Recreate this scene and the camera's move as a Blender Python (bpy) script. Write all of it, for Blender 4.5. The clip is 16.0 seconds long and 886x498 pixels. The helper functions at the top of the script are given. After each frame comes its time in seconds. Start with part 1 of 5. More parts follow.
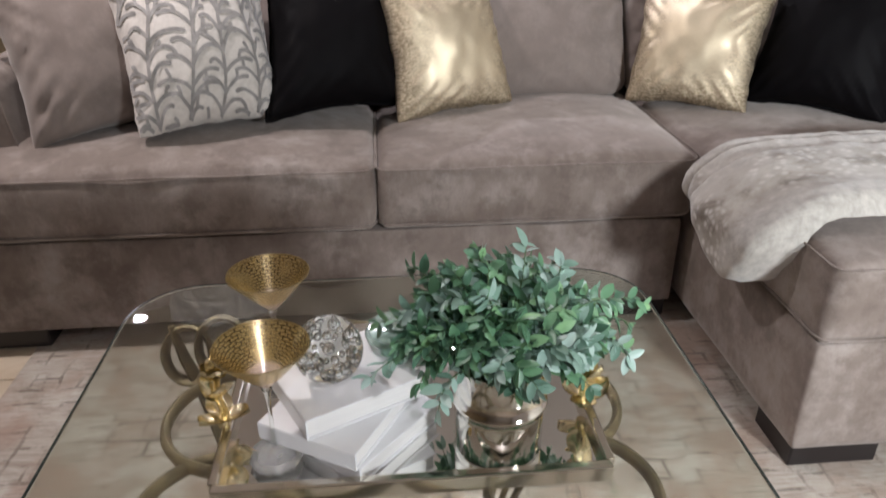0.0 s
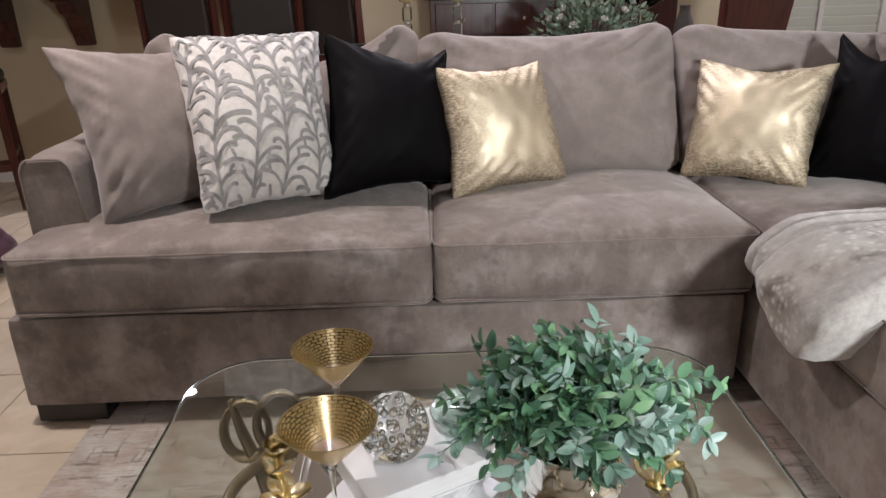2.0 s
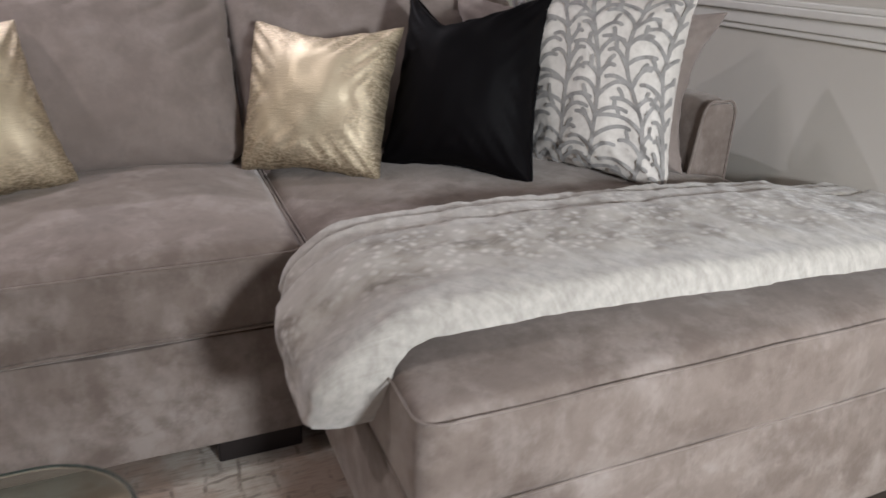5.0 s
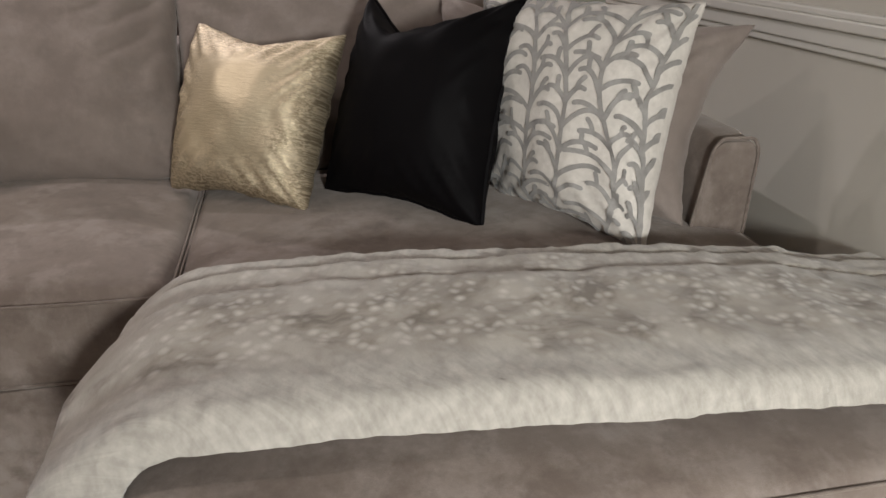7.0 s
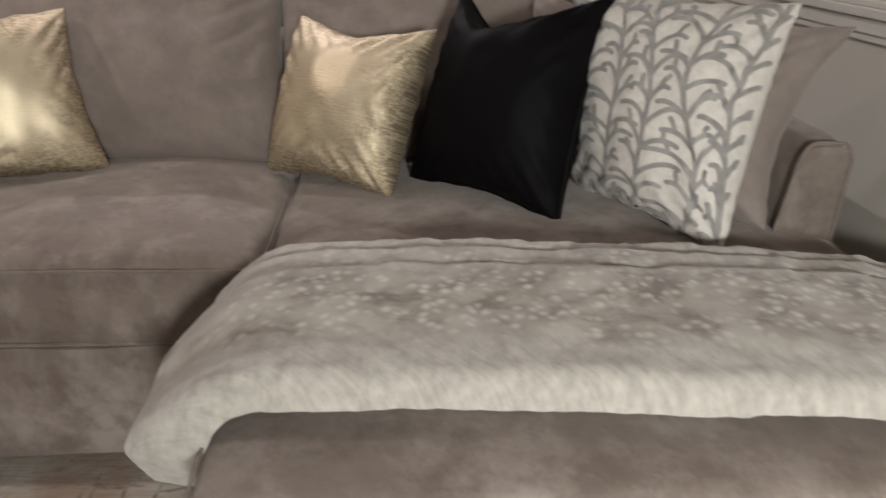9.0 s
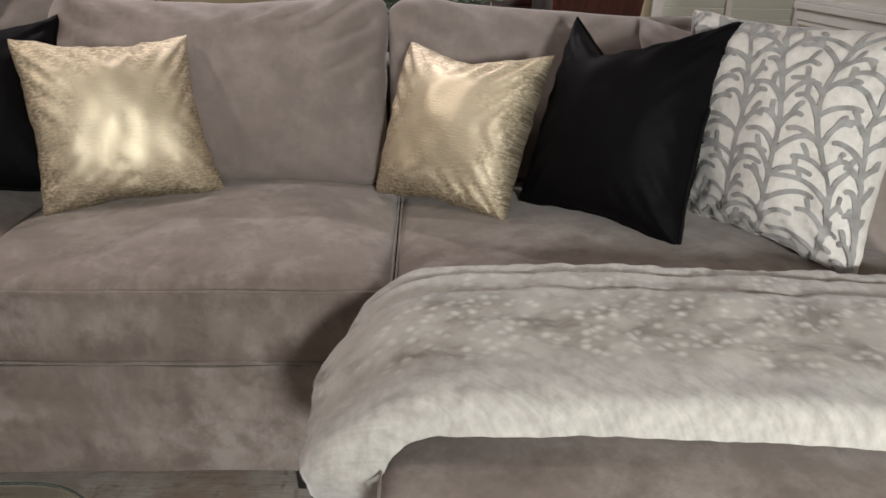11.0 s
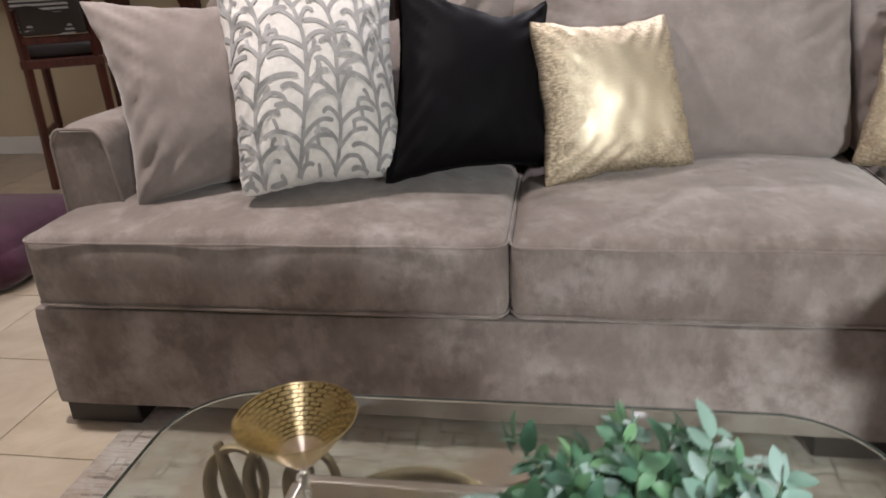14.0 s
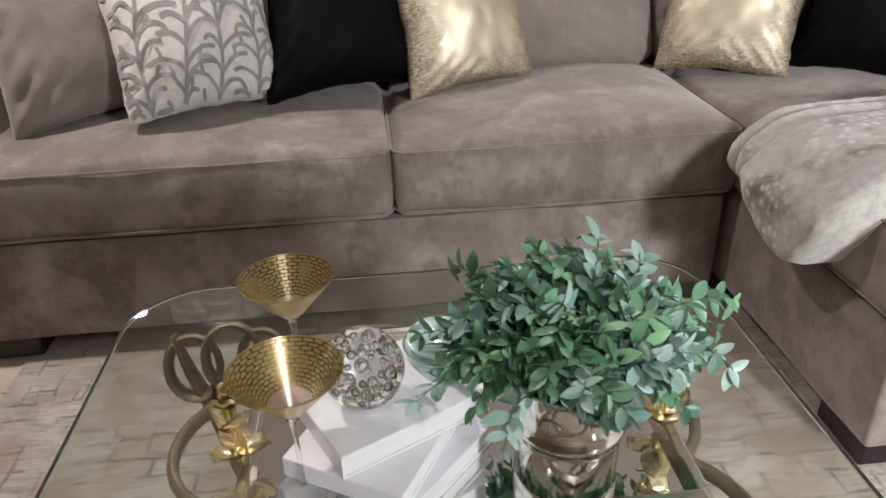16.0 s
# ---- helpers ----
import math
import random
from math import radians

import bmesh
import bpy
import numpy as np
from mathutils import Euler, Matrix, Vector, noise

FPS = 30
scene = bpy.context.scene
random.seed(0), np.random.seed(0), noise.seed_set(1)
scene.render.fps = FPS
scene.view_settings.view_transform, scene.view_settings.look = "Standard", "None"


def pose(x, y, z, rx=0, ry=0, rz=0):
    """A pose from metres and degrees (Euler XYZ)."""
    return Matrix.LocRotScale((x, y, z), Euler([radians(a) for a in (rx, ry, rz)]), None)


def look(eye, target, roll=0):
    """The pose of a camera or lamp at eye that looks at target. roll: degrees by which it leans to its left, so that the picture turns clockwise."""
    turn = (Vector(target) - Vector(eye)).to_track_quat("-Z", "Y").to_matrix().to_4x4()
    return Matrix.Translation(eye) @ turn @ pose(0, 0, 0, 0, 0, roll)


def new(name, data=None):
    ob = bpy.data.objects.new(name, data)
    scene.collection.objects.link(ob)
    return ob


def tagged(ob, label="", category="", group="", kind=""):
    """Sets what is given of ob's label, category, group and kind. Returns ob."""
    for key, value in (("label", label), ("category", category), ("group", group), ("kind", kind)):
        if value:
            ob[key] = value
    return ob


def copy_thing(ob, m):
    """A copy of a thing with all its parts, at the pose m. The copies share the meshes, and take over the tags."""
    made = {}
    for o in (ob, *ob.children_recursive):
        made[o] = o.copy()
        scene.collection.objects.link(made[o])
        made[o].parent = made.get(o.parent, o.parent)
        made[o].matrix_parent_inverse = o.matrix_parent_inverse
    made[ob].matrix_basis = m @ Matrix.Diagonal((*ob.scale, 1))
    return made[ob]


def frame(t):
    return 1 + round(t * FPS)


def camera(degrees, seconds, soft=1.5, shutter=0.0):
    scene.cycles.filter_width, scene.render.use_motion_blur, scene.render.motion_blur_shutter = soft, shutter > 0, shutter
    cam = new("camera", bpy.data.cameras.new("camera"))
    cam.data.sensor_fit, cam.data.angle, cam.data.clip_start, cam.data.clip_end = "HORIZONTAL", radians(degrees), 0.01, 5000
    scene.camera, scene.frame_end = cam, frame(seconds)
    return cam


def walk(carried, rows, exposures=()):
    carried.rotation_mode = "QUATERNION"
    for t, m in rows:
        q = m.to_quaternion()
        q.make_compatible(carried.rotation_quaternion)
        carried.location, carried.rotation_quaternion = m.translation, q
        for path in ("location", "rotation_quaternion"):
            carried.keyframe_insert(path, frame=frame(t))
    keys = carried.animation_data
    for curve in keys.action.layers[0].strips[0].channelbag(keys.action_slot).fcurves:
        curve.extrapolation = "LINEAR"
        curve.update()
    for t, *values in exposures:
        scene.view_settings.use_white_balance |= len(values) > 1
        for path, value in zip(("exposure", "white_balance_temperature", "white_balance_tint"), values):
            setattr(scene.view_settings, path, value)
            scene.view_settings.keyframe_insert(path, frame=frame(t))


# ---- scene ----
cam = camera(63.7, 16.0, shutter=0.5)
PATH = [
    (0, (0.032, -1.875, 1.228), (0.179, -0.1, 0.319), -0.3),
    (0.5, (0.033, -1.875, 1.237), (0.181, -0.037, 0.462), -0.6),
    (1, (0.032, -1.874, 1.239), (0.178, 0.0, 0.554), -0.7),
    (1.5, (0.015, -1.872, 1.226), (0.092, -0.003, 0.517), -1.2),
    (2, (-0.003, -1.865, 1.223), (0.03, 0.003, 0.51), -1.6),
    (2.5, (0.029, -1.817, 1.209), (0.174, 0.045, 0.492), -0.9),
    (3, (0.135, -1.767, 1.192), (0.525, 0.049, 0.448), -0.5),
    (3.5, (0.269, -1.711, 1.167), (0.782, 0.07, 0.417), 0.5),
    (4, (0.378, -1.64, 1.152), (0.979, 0.112, 0.397), 1.3),
    (4.5, (0.493, -1.524, 1.156), (1.183, 0.193, 0.395), 1.8),
    (5, (0.642, -1.436, 1.148), (1.365, 0.252, 0.355), 1.6),
    (7.5, (1.223, -1.254, 1.157), (1.565, 0.536, 0.335), 2.0),
    (8, (1.237, -1.301, 1.156), (1.568, 0.482, 0.313), 2.6),
    (8.5, (1.226, -1.337, 1.161), (1.493, 0.461, 0.325), 2.3),
    (9, (1.186, -1.315, 1.169), (1.334, 0.495, 0.331), 1.5),
    (9.5, (1.125, -1.242, 1.185), (1.148, 0.575, 0.348), 0.3),
    (12, (0.712, -1.414, 1.176), (0.792, 0.427, 0.413), 1.3),
    (12.5, (0.488, -1.454, 1.181), (0.372, 0.389, 0.427), -0.9),
    (13, (0.363, -1.437, 1.142), (-0.001, 0.395, 0.425), -3.2),
    (13.5, (0.245, -1.39, 1.122), (-0.149, 0.432, 0.396), -3.3),
    (14, (0.107, -1.45, 1.116), (-0.212, 0.38, 0.359), -3.1),
    (14.5, (0.035, -1.536, 1.136), (-0.037, 0.272, 0.28), -2.8),
    (15, (0.048, -1.62, 1.138), (0.114, 0.16, 0.226), -2.3),
    (15.5, (0.041, -1.697, 1.146), (0.12, 0.059, 0.19), -3.0),
    (16, (-0.022, -1.707, 1.167), (0.127, 0.044, 0.211), -2.0),
]
walk(cam, [(t, look(eye, target, roll)) for t, eye, target, roll in PATH],
     ((0, 0.0, 6100, 9.5), (2.5, 0.12, 6150, 10), (3.5, -0.2, 6250, 11.5), (4, -0.26, 6300, 13), (5, -0.36, 6100, 10), (7.5, -0.63, 6700, 8), (9.5, -0.55, 6650, 8),
      (12, -0.1, 6200, 5.5), (14, 0.24, 6080, 7), (16, 0.1, 6100, 9.5)))

# ---- world and lamps ----
world = bpy.data.worlds.new("world")
scene.world = world
world.use_nodes = True
world.node_tree.nodes["Background"].inputs["Color"].default_value = (0.9, 0.95, 1.0, 1)
world.node_tree.nodes["Background"].inputs["Strength"].default_value = 0.1

# recessed ceiling downlights: place, watts
# each with the point that it is turned to and its colour
TONE = (1.0, 0.925, 0.985)
DOWNLIGHTS = (
    ((-1.15, -0.05, 2.70), 24, 0.10, (-0.9, 0.0, 0.0), (1.0, 0.885, 0.85)),
    ((0.3, -5.4, 2.70), 22, 0.16, (0.3, -5.4, 0.0), TONE),
    ((0.3, -2.9, 2.70), 17, 0.16, (0.3, -2.9, 0.0), TONE),
    ((-1.95, 3.05, 2.70), 28, 0.10, (-1.95, 3.05, 0.0), TONE),
    ((0.45, 2.35, 2.70), 25, 0.06, (0.6, 1.1, 0.0), TONE),
    ((0.43, 0.98, 2.70), 9, 0.05, (0.43, 0.98, 0.0), TONE),
    ((-3.4, 0.6, 2.70), 10, 0.14, (-3.4, 0.6, 0.0), TONE),
    ((3.4, 2.9, 2.70), 17, 0.14, (3.4, 2.9, 0.0), TONE),
)
for spot, watts, size, aim, tone in DOWNLIGHTS:
    data = bpy.data.lights.new("downlight_lamp", "AREA")
    data.shape, data.size, data.energy, data.color, data.spread = "DISK", size, watts, tone, radians(130)
    new("downlight_lamp", data).matrix_world = look(spot, aim)

# front light on the chaise, from an assumed, unseen floor lamp behind the camera
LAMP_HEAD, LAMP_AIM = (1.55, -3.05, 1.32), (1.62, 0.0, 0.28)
data = bpy.data.lights.new("low_front_light", "AREA")
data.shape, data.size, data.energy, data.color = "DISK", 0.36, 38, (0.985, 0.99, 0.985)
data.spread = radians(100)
new("low_front_light", data).matrix_world = look(LAMP_HEAD, LAMP_AIM)

# ---- helpers for building ----
def part(name, bm, material, parent=None, label="", smooth=True):
    mesh = bpy.data.meshes.new(name)
    bm.to_mesh(mesh)
    bm.free()
    mesh.materials.append(material)
    if smooth:
        mesh.polygons.foreach_set("use_smooth", [True] * len(mesh.polygons))
        mesh.set_sharp_from_angle(angle=radians(52))
    ob = new(name, mesh)
    if parent:
        ob.parent = parent
    return tagged(ob, label)


def thing(name, x=0, y=0, z=0, label="", category="", group="", kind=""):
    ob = new(name)
    ob.location = (x, y, z)
    ob.empty_display_size = 0.1
    return tagged(ob, label, category, group, kind)


def under(parent, ob):
    """Hang ob, built at its world place, below parent without moving it."""
    ob.parent = parent
    ob.matrix_parent_inverse = Matrix.Translation(parent.location).inverted()
    return ob


def box_into(bm, x0, x1, y0, y1, z0, z1, bevel=0.0, seg=2, turn=None):
    made = bmesh.ops.create_cube(bm, size=1)["verts"]
    bmesh.ops.scale(bm, vec=(x1 - x0, y1 - y0, z1 - z0), verts=made)
    m = Matrix.Translation(((x0 + x1) / 2, (y0 + y1) / 2, (z0 + z1) / 2))
    if turn is not None:
        m = m @ turn
    bmesh.ops.transform(bm, matrix=m, verts=made)
    if bevel:
        edges = list({e for v in made for e in v.link_edges})
        bmesh.ops.bevel(bm, geom=edges, offset=bevel, segments=seg, profile=0.5, affect="EDGES")
    return bm


def box(x0, x1, y0, y1, z0, z1, bevel=0.0, seg=2, turn=None):
    return box_into(bmesh.new(), x0, x1, y0, y1, z0, z1, bevel, seg, turn)


def lathe(profile, steps=48, x=0, y=0, z=0, uv=False):
    """A body of revolution from (radius, height) pairs."""
    bm = bmesh.new()
    layer = bm.loops.layers.uv.new("uv") if uv else None
    rings = []
    for r, h in profile:
        rings.append([bm.verts.new((x + r * math.cos(2 * math.pi * i / steps), y + r * math.sin(2 * math.pi * i / steps), z + h)) for i in range(steps)])
    for k in range(len(rings) - 1):
        for i in range(steps):
            j = (i + 1) % steps
            face = bm.faces.new((rings[k][i], rings[k][j], rings[k + 1][j], rings[k + 1][i]))
            if uv:
                for loop, c in zip(face.loops, ((i, k), (i + 1, k), (i + 1, k + 1), (i, k + 1))):
                    loop[layer].uv = (c[0] / steps, c[1] / (len(rings) - 1))
    if profile[0][0] > 1e-4:
        bm.faces.new(list(reversed(rings[0])))
    if profile[-1][0] > 1e-4:
        bm.faces.new(rings[-1])
    bmesh.ops.remove_doubles(bm, verts=bm.verts, dist=1e-5)
    bmesh.ops.recalc_face_normals(bm, faces=bm.faces)
    return bm


def tube_into(bm, points, radius, sides=8, closed=False, flat=1.0):
    """A tube along points; radius may be one number or one per point; flat squeezes it in height."""
    n = len(points)
    points = [Vector(p) for p in points]
    rings = []
    side = None
    for i, p in enumerate(points):
        a = points[(i - 1) % n] if closed else points[max(i - 1, 0)]
        b = points[(i + 1) % n] if closed else points[min(i + 1, n - 1)]
        d = (b - a).normalized()
        ref = Vector((0, 0, 1)) if abs(d.z) < 0.9 else Vector((1, 0, 0))
        s = d.cross(ref).normalized() if side is None else (side - d * side.dot(d)).normalized()
        side = s
        up = s.cross(d)
        r = radius[i] if isinstance(radius, (list, tuple)) else radius
        rings.append([bm.verts.new(p + s * (r * math.cos(2 * math.pi * k / sides)) + up * (r * flat * math.sin(2 * math.pi * k / sides))) for k in range(sides)])
    for i in range(n if closed else n - 1):
        for k in range(sides):
            q = (k + 1) % sides
            j = (i + 1) % n
            bm.faces.new((rings[i][k], rings[i][q], rings[j][q], rings[j][k]))
    if not closed:
        bm.faces.new(list(reversed(rings[0])))
        bm.faces.new(rings[-1])
    return bm


def tube(points, radius, sides=8, closed=False, flat=1.0):
    return tube_into(bmesh.new(), points, radius, sides, closed, flat)


def wob(x, y, z, f, seed=0.0):
    return noise.noise(Vector((x * f + seed, y * f - seed, z * f + 2 * seed)))


def slab(x0, x1, y0, y1, z0, z1, r=0.045, crown=0.03, bulge=0.012, nx=40, ny=28, nz=8, seed=0.0, sag=0.0):
    """A stuffed cushion block: rounded edges, crowned top, bulging sides, slight unevenness."""
    bm = bmesh.new()
    cx, cy, cz = (x0 + x1) / 2, (y0 + y1) / 2, (z0 + z1) / 2
    hx, hy, hz = (x1 - x0) / 2, (y1 - y0) / 2, (z1 - z0) / 2
    cache = {}

    def vert(i, j, k):
        if (i, j, k) not in cache:
            def ease(a, n):
                t = 2 * a / n - 1
                return math.copysign(1 - (1 - abs(t)) ** 1.6, t)
            u, v, w = ease(i, nx), ease(j, ny), ease(k, nz)
            p = Vector((u * hx, v * hy, w * hz))
            q = Vector((max(-hx + r, min(hx - r, p.x)), max(-hy + r, min(hy - r, p.y)), max(-hz + r, min(hz - r, p.z))))
            d = p - q
            if d.length > 1e-6:
                d = d * (r / max(abs(d.x), abs(d.y), abs(d.z)) * max(abs(d.x), abs(d.y), abs(d.z)) / d.length)
            p = q + d
            top = max(0.0, w)
            p.z += crown * top * (1 - u ** 4) * (1 - v ** 4) - sag * top * (1 - u * u) * max(0, v)
            p.y += bulge * v * (1 - w * w) * (1 - u ** 6)
            p.x += bulge * u * (1 - w * w) * (1 - v ** 6)
            x, y, z = cx + p.x, cy + p.y, cz + p.z
            p.z += 0.006 * wob(x, y, z, 4.0, seed) * (0.4 + top)
            p.y += 0.005 * wob(x, y, z, 5.0, seed + 3)
            p.x += 0.004 * wob(x, y, z, 5.0, seed + 7)
            cache[(i, j, k)] = bm.verts.new((cx + p.x, cy + p.y, cz + p.z))
        return cache[(i, j, k)]

    for k, flip in ((0, True), (nz, False)):
        for i in range(nx):
            for j in range(ny):
                f = [vert(i, j, k), vert(i + 1, j, k), vert(i + 1, j + 1, k), vert(i, j + 1, k)]
                bm.faces.new(reversed(f) if flip else f)
    for j, flip in ((0, False), (ny, True)):
        for i in range(nx):
            for k in range(nz):
                f = [vert(i, j, k), vert(i + 1, j, k), vert(i + 1, j, k + 1), vert(i, j, k + 1)]
                bm.faces.new(reversed(f) if flip else f)
    for i, flip in ((0, True), (nx, False)):
        for j in range(ny):
            for k in range(nz):
                f = [vert(i, j, k), vert(i, j + 1, k), vert(i, j + 1, k + 1), vert(i, j, k + 1)]
                bm.faces.new(reversed(f) if flip else f)
    return bm


class Pillow:
    """A stuffed pillow spanned by its four corners; point(u, v, lift) gives a place on its front."""

    def __init__(self, bl, br, tr, tl, thick, pull=0.06, chop=0.0, dent=0.05, power=0.5, seed=0.0, crease=0.006, back=1.0, round=0.02, lobe=0.0, gather=0.006):
        self.dent = dent
        mid = (Vector(bl) + Vector(br) + Vector(tr) + Vector(tl)) / 4
        self.c = [mid + (Vector(p) - mid) * 1.035 for p in (bl, br, tr, tl)]
        self.thick, self.pull, self.chop, self.power, self.seed, self.crease, self.back = thick, pull, chop, power, seed, crease, back
        self.round, self.lobe, self.gather = round, lobe, gather
        a = (self.c[1] - self.c[0] + self.c[2] - self.c[3]).normalized()
        b = (self.c[3] - self.c[0] + self.c[2] - self.c[1]).normalized()
        self.n = a.cross(b).normalized()
        self.up = b
        self.size = ((self.c[1] - self.c[0]).length + (self.c[3] - self.c[0]).length) / 2

    def flat(self, u, v):
        uu = u * (1 - self.pull * (1 - v * v) * abs(u) ** 3)
        vv = v * (1 - self.pull * (1 - u * u) * abs(v) ** 3)
        # the seam is gathered, so its outline wanders a little
        if max(abs(u), abs(v)) > 0.6:
            uu -= self.gather * (0.5 + noise.noise(Vector((v * 4.5, self.seed, u))) + 0.5 * noise.noise(Vector((v * 13, self.seed, u)))) * abs(u) ** 9 * (1 - v ** 6) * 2
            vv -= self.gather * (0.5 + noise.noise(Vector((u * 4.5, v, self.seed))) + 0.5 * noise.noise(Vector((u * 13, v, self.seed)))) * abs(v) ** 9 * (1 - u ** 6) * 2
        k = 1 - self.round * (u * u * v * v) ** 6
        uu, vv = uu * k, vv * k
        s, t = (uu + 1) / 2, (vv + 1) / 2
        bl, br, tr, tl = self.c
        p = bl * ((1 - s) * (1 - t)) + br * (s * (1 - t)) + tr * (s * t) + tl * ((1 - s) * t)
        if self.chop:
            p = p - self.up * (self.chop * max(0.0, 1 - abs(u - self.dent) / (1 + abs(self.dent) - 0.12)) ** 1.15 * max(0.0, v) ** 1.8)
        if self.lobe:
            p = p + self.up * (self.lobe * self.ear(u, v))
        return p

    def ear(self, u, v):
        return math.exp(-((abs(u - 0.02) - 0.82) ** 2 / 0.03) - (v - 0.9) ** 2 / 0.06)

    def fat(self, u, v):
        e = max(0.0, (1 - u * u)) * max(0.0, (1 - v * v))
        return self.thick * e ** self.power + self.lobe * 0.9 * self.ear(u, v) * min(1.0, e * 12)

    def point(self, u, v, lift=0.0, side=1):
        p = self.flat(u, v)
        f = self.fat(u, v) * (1 if side > 0 else self.back)
        q = p * 9
        rim = max(abs(u), abs(v))
        w = self.crease * noise.noise(Vector((q.x + self.seed, q.y, q.z * 0.6))) * (1 - rim ** 6)
        w += self.crease * 0.8 * noise.noise(Vector((q.x * 2.7 + self.seed, q.y * 2.7, q.z * 1.4))) * (1 - rim ** 8)
        # short gathers running in from the corners and edges
        w += self.crease * 1.3 * math.sin(24 * (abs(u) - abs(v)) + self.seed + 2 * u) * max(0, rim - 0.5) * (1 - rim) * 8
        along = u if abs(v) > abs(u) else v
        w += self.crease * 0.9 * math.sin(21 * along + 3 * self.seed) * max(0, rim - 0.72) * (1 - rim) * 14
        return p + self.n * (side * (f + lift) + w)

    def mesh(self, n=36):
        bm = bmesh.new()
        layer = bm.loops.layers.uv.new("uv")
        grid, where = {}, {}
        for side in (1, -1):
            for i in range(n + 1):
                for j in range(n + 1):
                    u = math.sin(math.pi / 2 * (2 * i / n - 1))
                    v = math.sin(math.pi / 2 * (2 * j / n - 1))
                    if i in (0, n) or j in (0, n):
                        if side > 0:
                            grid[(i, j, 1)] = grid[(i, j, -1)] = bm.verts.new(self.point(u, v))
                    else:
                        grid[(i, j, side)] = bm.verts.new(self.point(u, v, 0, side))
                    where[grid[(i, j, side)]] = (u / 2 + 0.5, v / 2 + 0.5)
            for i in range(n):
                for j in range(n):
                    f = [grid[(i, j, side)], grid[(i + 1, j, side)], grid[(i + 1, j + 1, side)], grid[(i, j + 1, side)]]
                    face = bm.faces.new(f if side > 0 else reversed(f))
                    for loop in face.loops:
                        loop[layer].uv = where[loop.vert]
        return bm

    def rim(self, radius=0.006, steps=30):
        pts = []
        for a, b in (((-1, -1), (1, -1)), ((1, -1), (1, 1)), ((1, 1), (-1, 1)), ((-1, 1), (-1, -1))):
            for k in range(steps):
                t = k / steps
                pts.append(self.flat(a[0] + (b[0] - a[0]) * t, a[1] + (b[1] - a[1]) * t))
        return tube(pts, radius, 6, closed=True)


def arch_box(x0, x1, y0, y1, z0, z1, r, lean=0.0, taper=0.0, n=10):
    """A sofa arm: rounded top across its width, leaning outward by lean at the top."""
    bm = bmesh.new()
    prof = [(x0, z0)]
    for k in range(n + 1):
        a = math.pi - math.pi / 2 * k / n
        prof.append((x0 + r + r * math.cos(a), z1 - r + r * math.sin(a)))
    for k in range(n + 1):
        a = math.pi / 2 - math.pi / 2 * k / n
        prof.append((x1 - r + r * math.cos(a), z1 - r + r * math.sin(a)))
    prof.append((x1, z0))
    cuts = 14
    rings = []
    for j in range(cuts + 1):
        y = y0 + (y1 - y0) * j / cuts
        inset = 0.012 if j in (0, cuts) else 0.0
        ring = []
        for x, z in prof:
            h = (z - z0) / (z1 - z0)
            px = x + lean * h
            inner = (x - x0) / (x1 - x0) if taper > 0 else (x1 - x) / (x1 - x0)
            px -= taper * h * inner
            mx = (x0 + x1) / 2 + lean * h - taper * h / 2
            px = mx + (px - mx) * (1 - inset * 3)
            ring.append(bm.verts.new((px + 0.004 * wob(px, y, z, 6), y, z - inset + 0.004 * wob(px, y, z, 5, 4))))
        rings.append(ring)
    m = len(prof)
    for j in range(cuts):
        for k in range(m):
            q = (k + 1) % m
            bm.faces.new((rings[j][k], rings[j + 1][k], rings[j + 1][q], rings[j][q]))
    bm.faces.new(rings[0])
    bm.faces.new(list(reversed(rings[-1])))
    bmesh.ops.recalc_face_normals(bm, faces=bm.faces)
    return bm


# ---- materials ----
def material(name, base=(0.5, 0.5, 0.5), rough=0.6, metal=0.0, **more):
    m = bpy.data.materials.new(name)
    m.use_nodes = True
    b = m.node_tree.nodes["Principled BSDF"]
    b.inputs["Base Color"].default_value = (*base, 1)
    b.inputs["Roughness"].default_value = rough
    b.inputs["Metallic"].default_value = metal
    for key, value in more.items():
        b.inputs[key.replace("_", " ")].default_value = value
    return m


def coords(m, kind="Object", scale=(1, 1, 1)):
    t = m.node_tree
    c = t.nodes.new("ShaderNodeTexCoord")
    g = t.nodes.new("ShaderNodeMapping")
    g.inputs["Scale"].default_value = scale
    t.links.new(c.outputs[kind], g.inputs["Vector"])
    return g.outputs["Vector"]


def noise_tex(m, vec, scale, detail=4.0, rough=0.55, distort=0.0):
    t = m.node_tree
    n = t.nodes.new("ShaderNodeTexNoise")
    n.inputs["Scale"].default_value, n.inputs["Detail"].default_value = scale, detail
    n.inputs["Roughness"].default_value, n.inputs["Distortion"].default_value = rough, distort
    if vec is not None:
        t.links.new(vec, n.inputs["Vector"])
    return n.outputs["Fac"]


def ramp(m, fac, stops):
    t = m.node_tree
    r = t.nodes.new("ShaderNodeValToRGB")
    e = r.color_ramp.elements
    while len(e) < len(stops):
        e.new(0.5)
    for k, (pos, col) in enumerate(stops):
        e[k].position = pos
        e[k].color = (*col, 1) if len(col) == 3 else col
    t.links.new(fac, r.inputs["Fac"])
    return r.outputs["Color"]


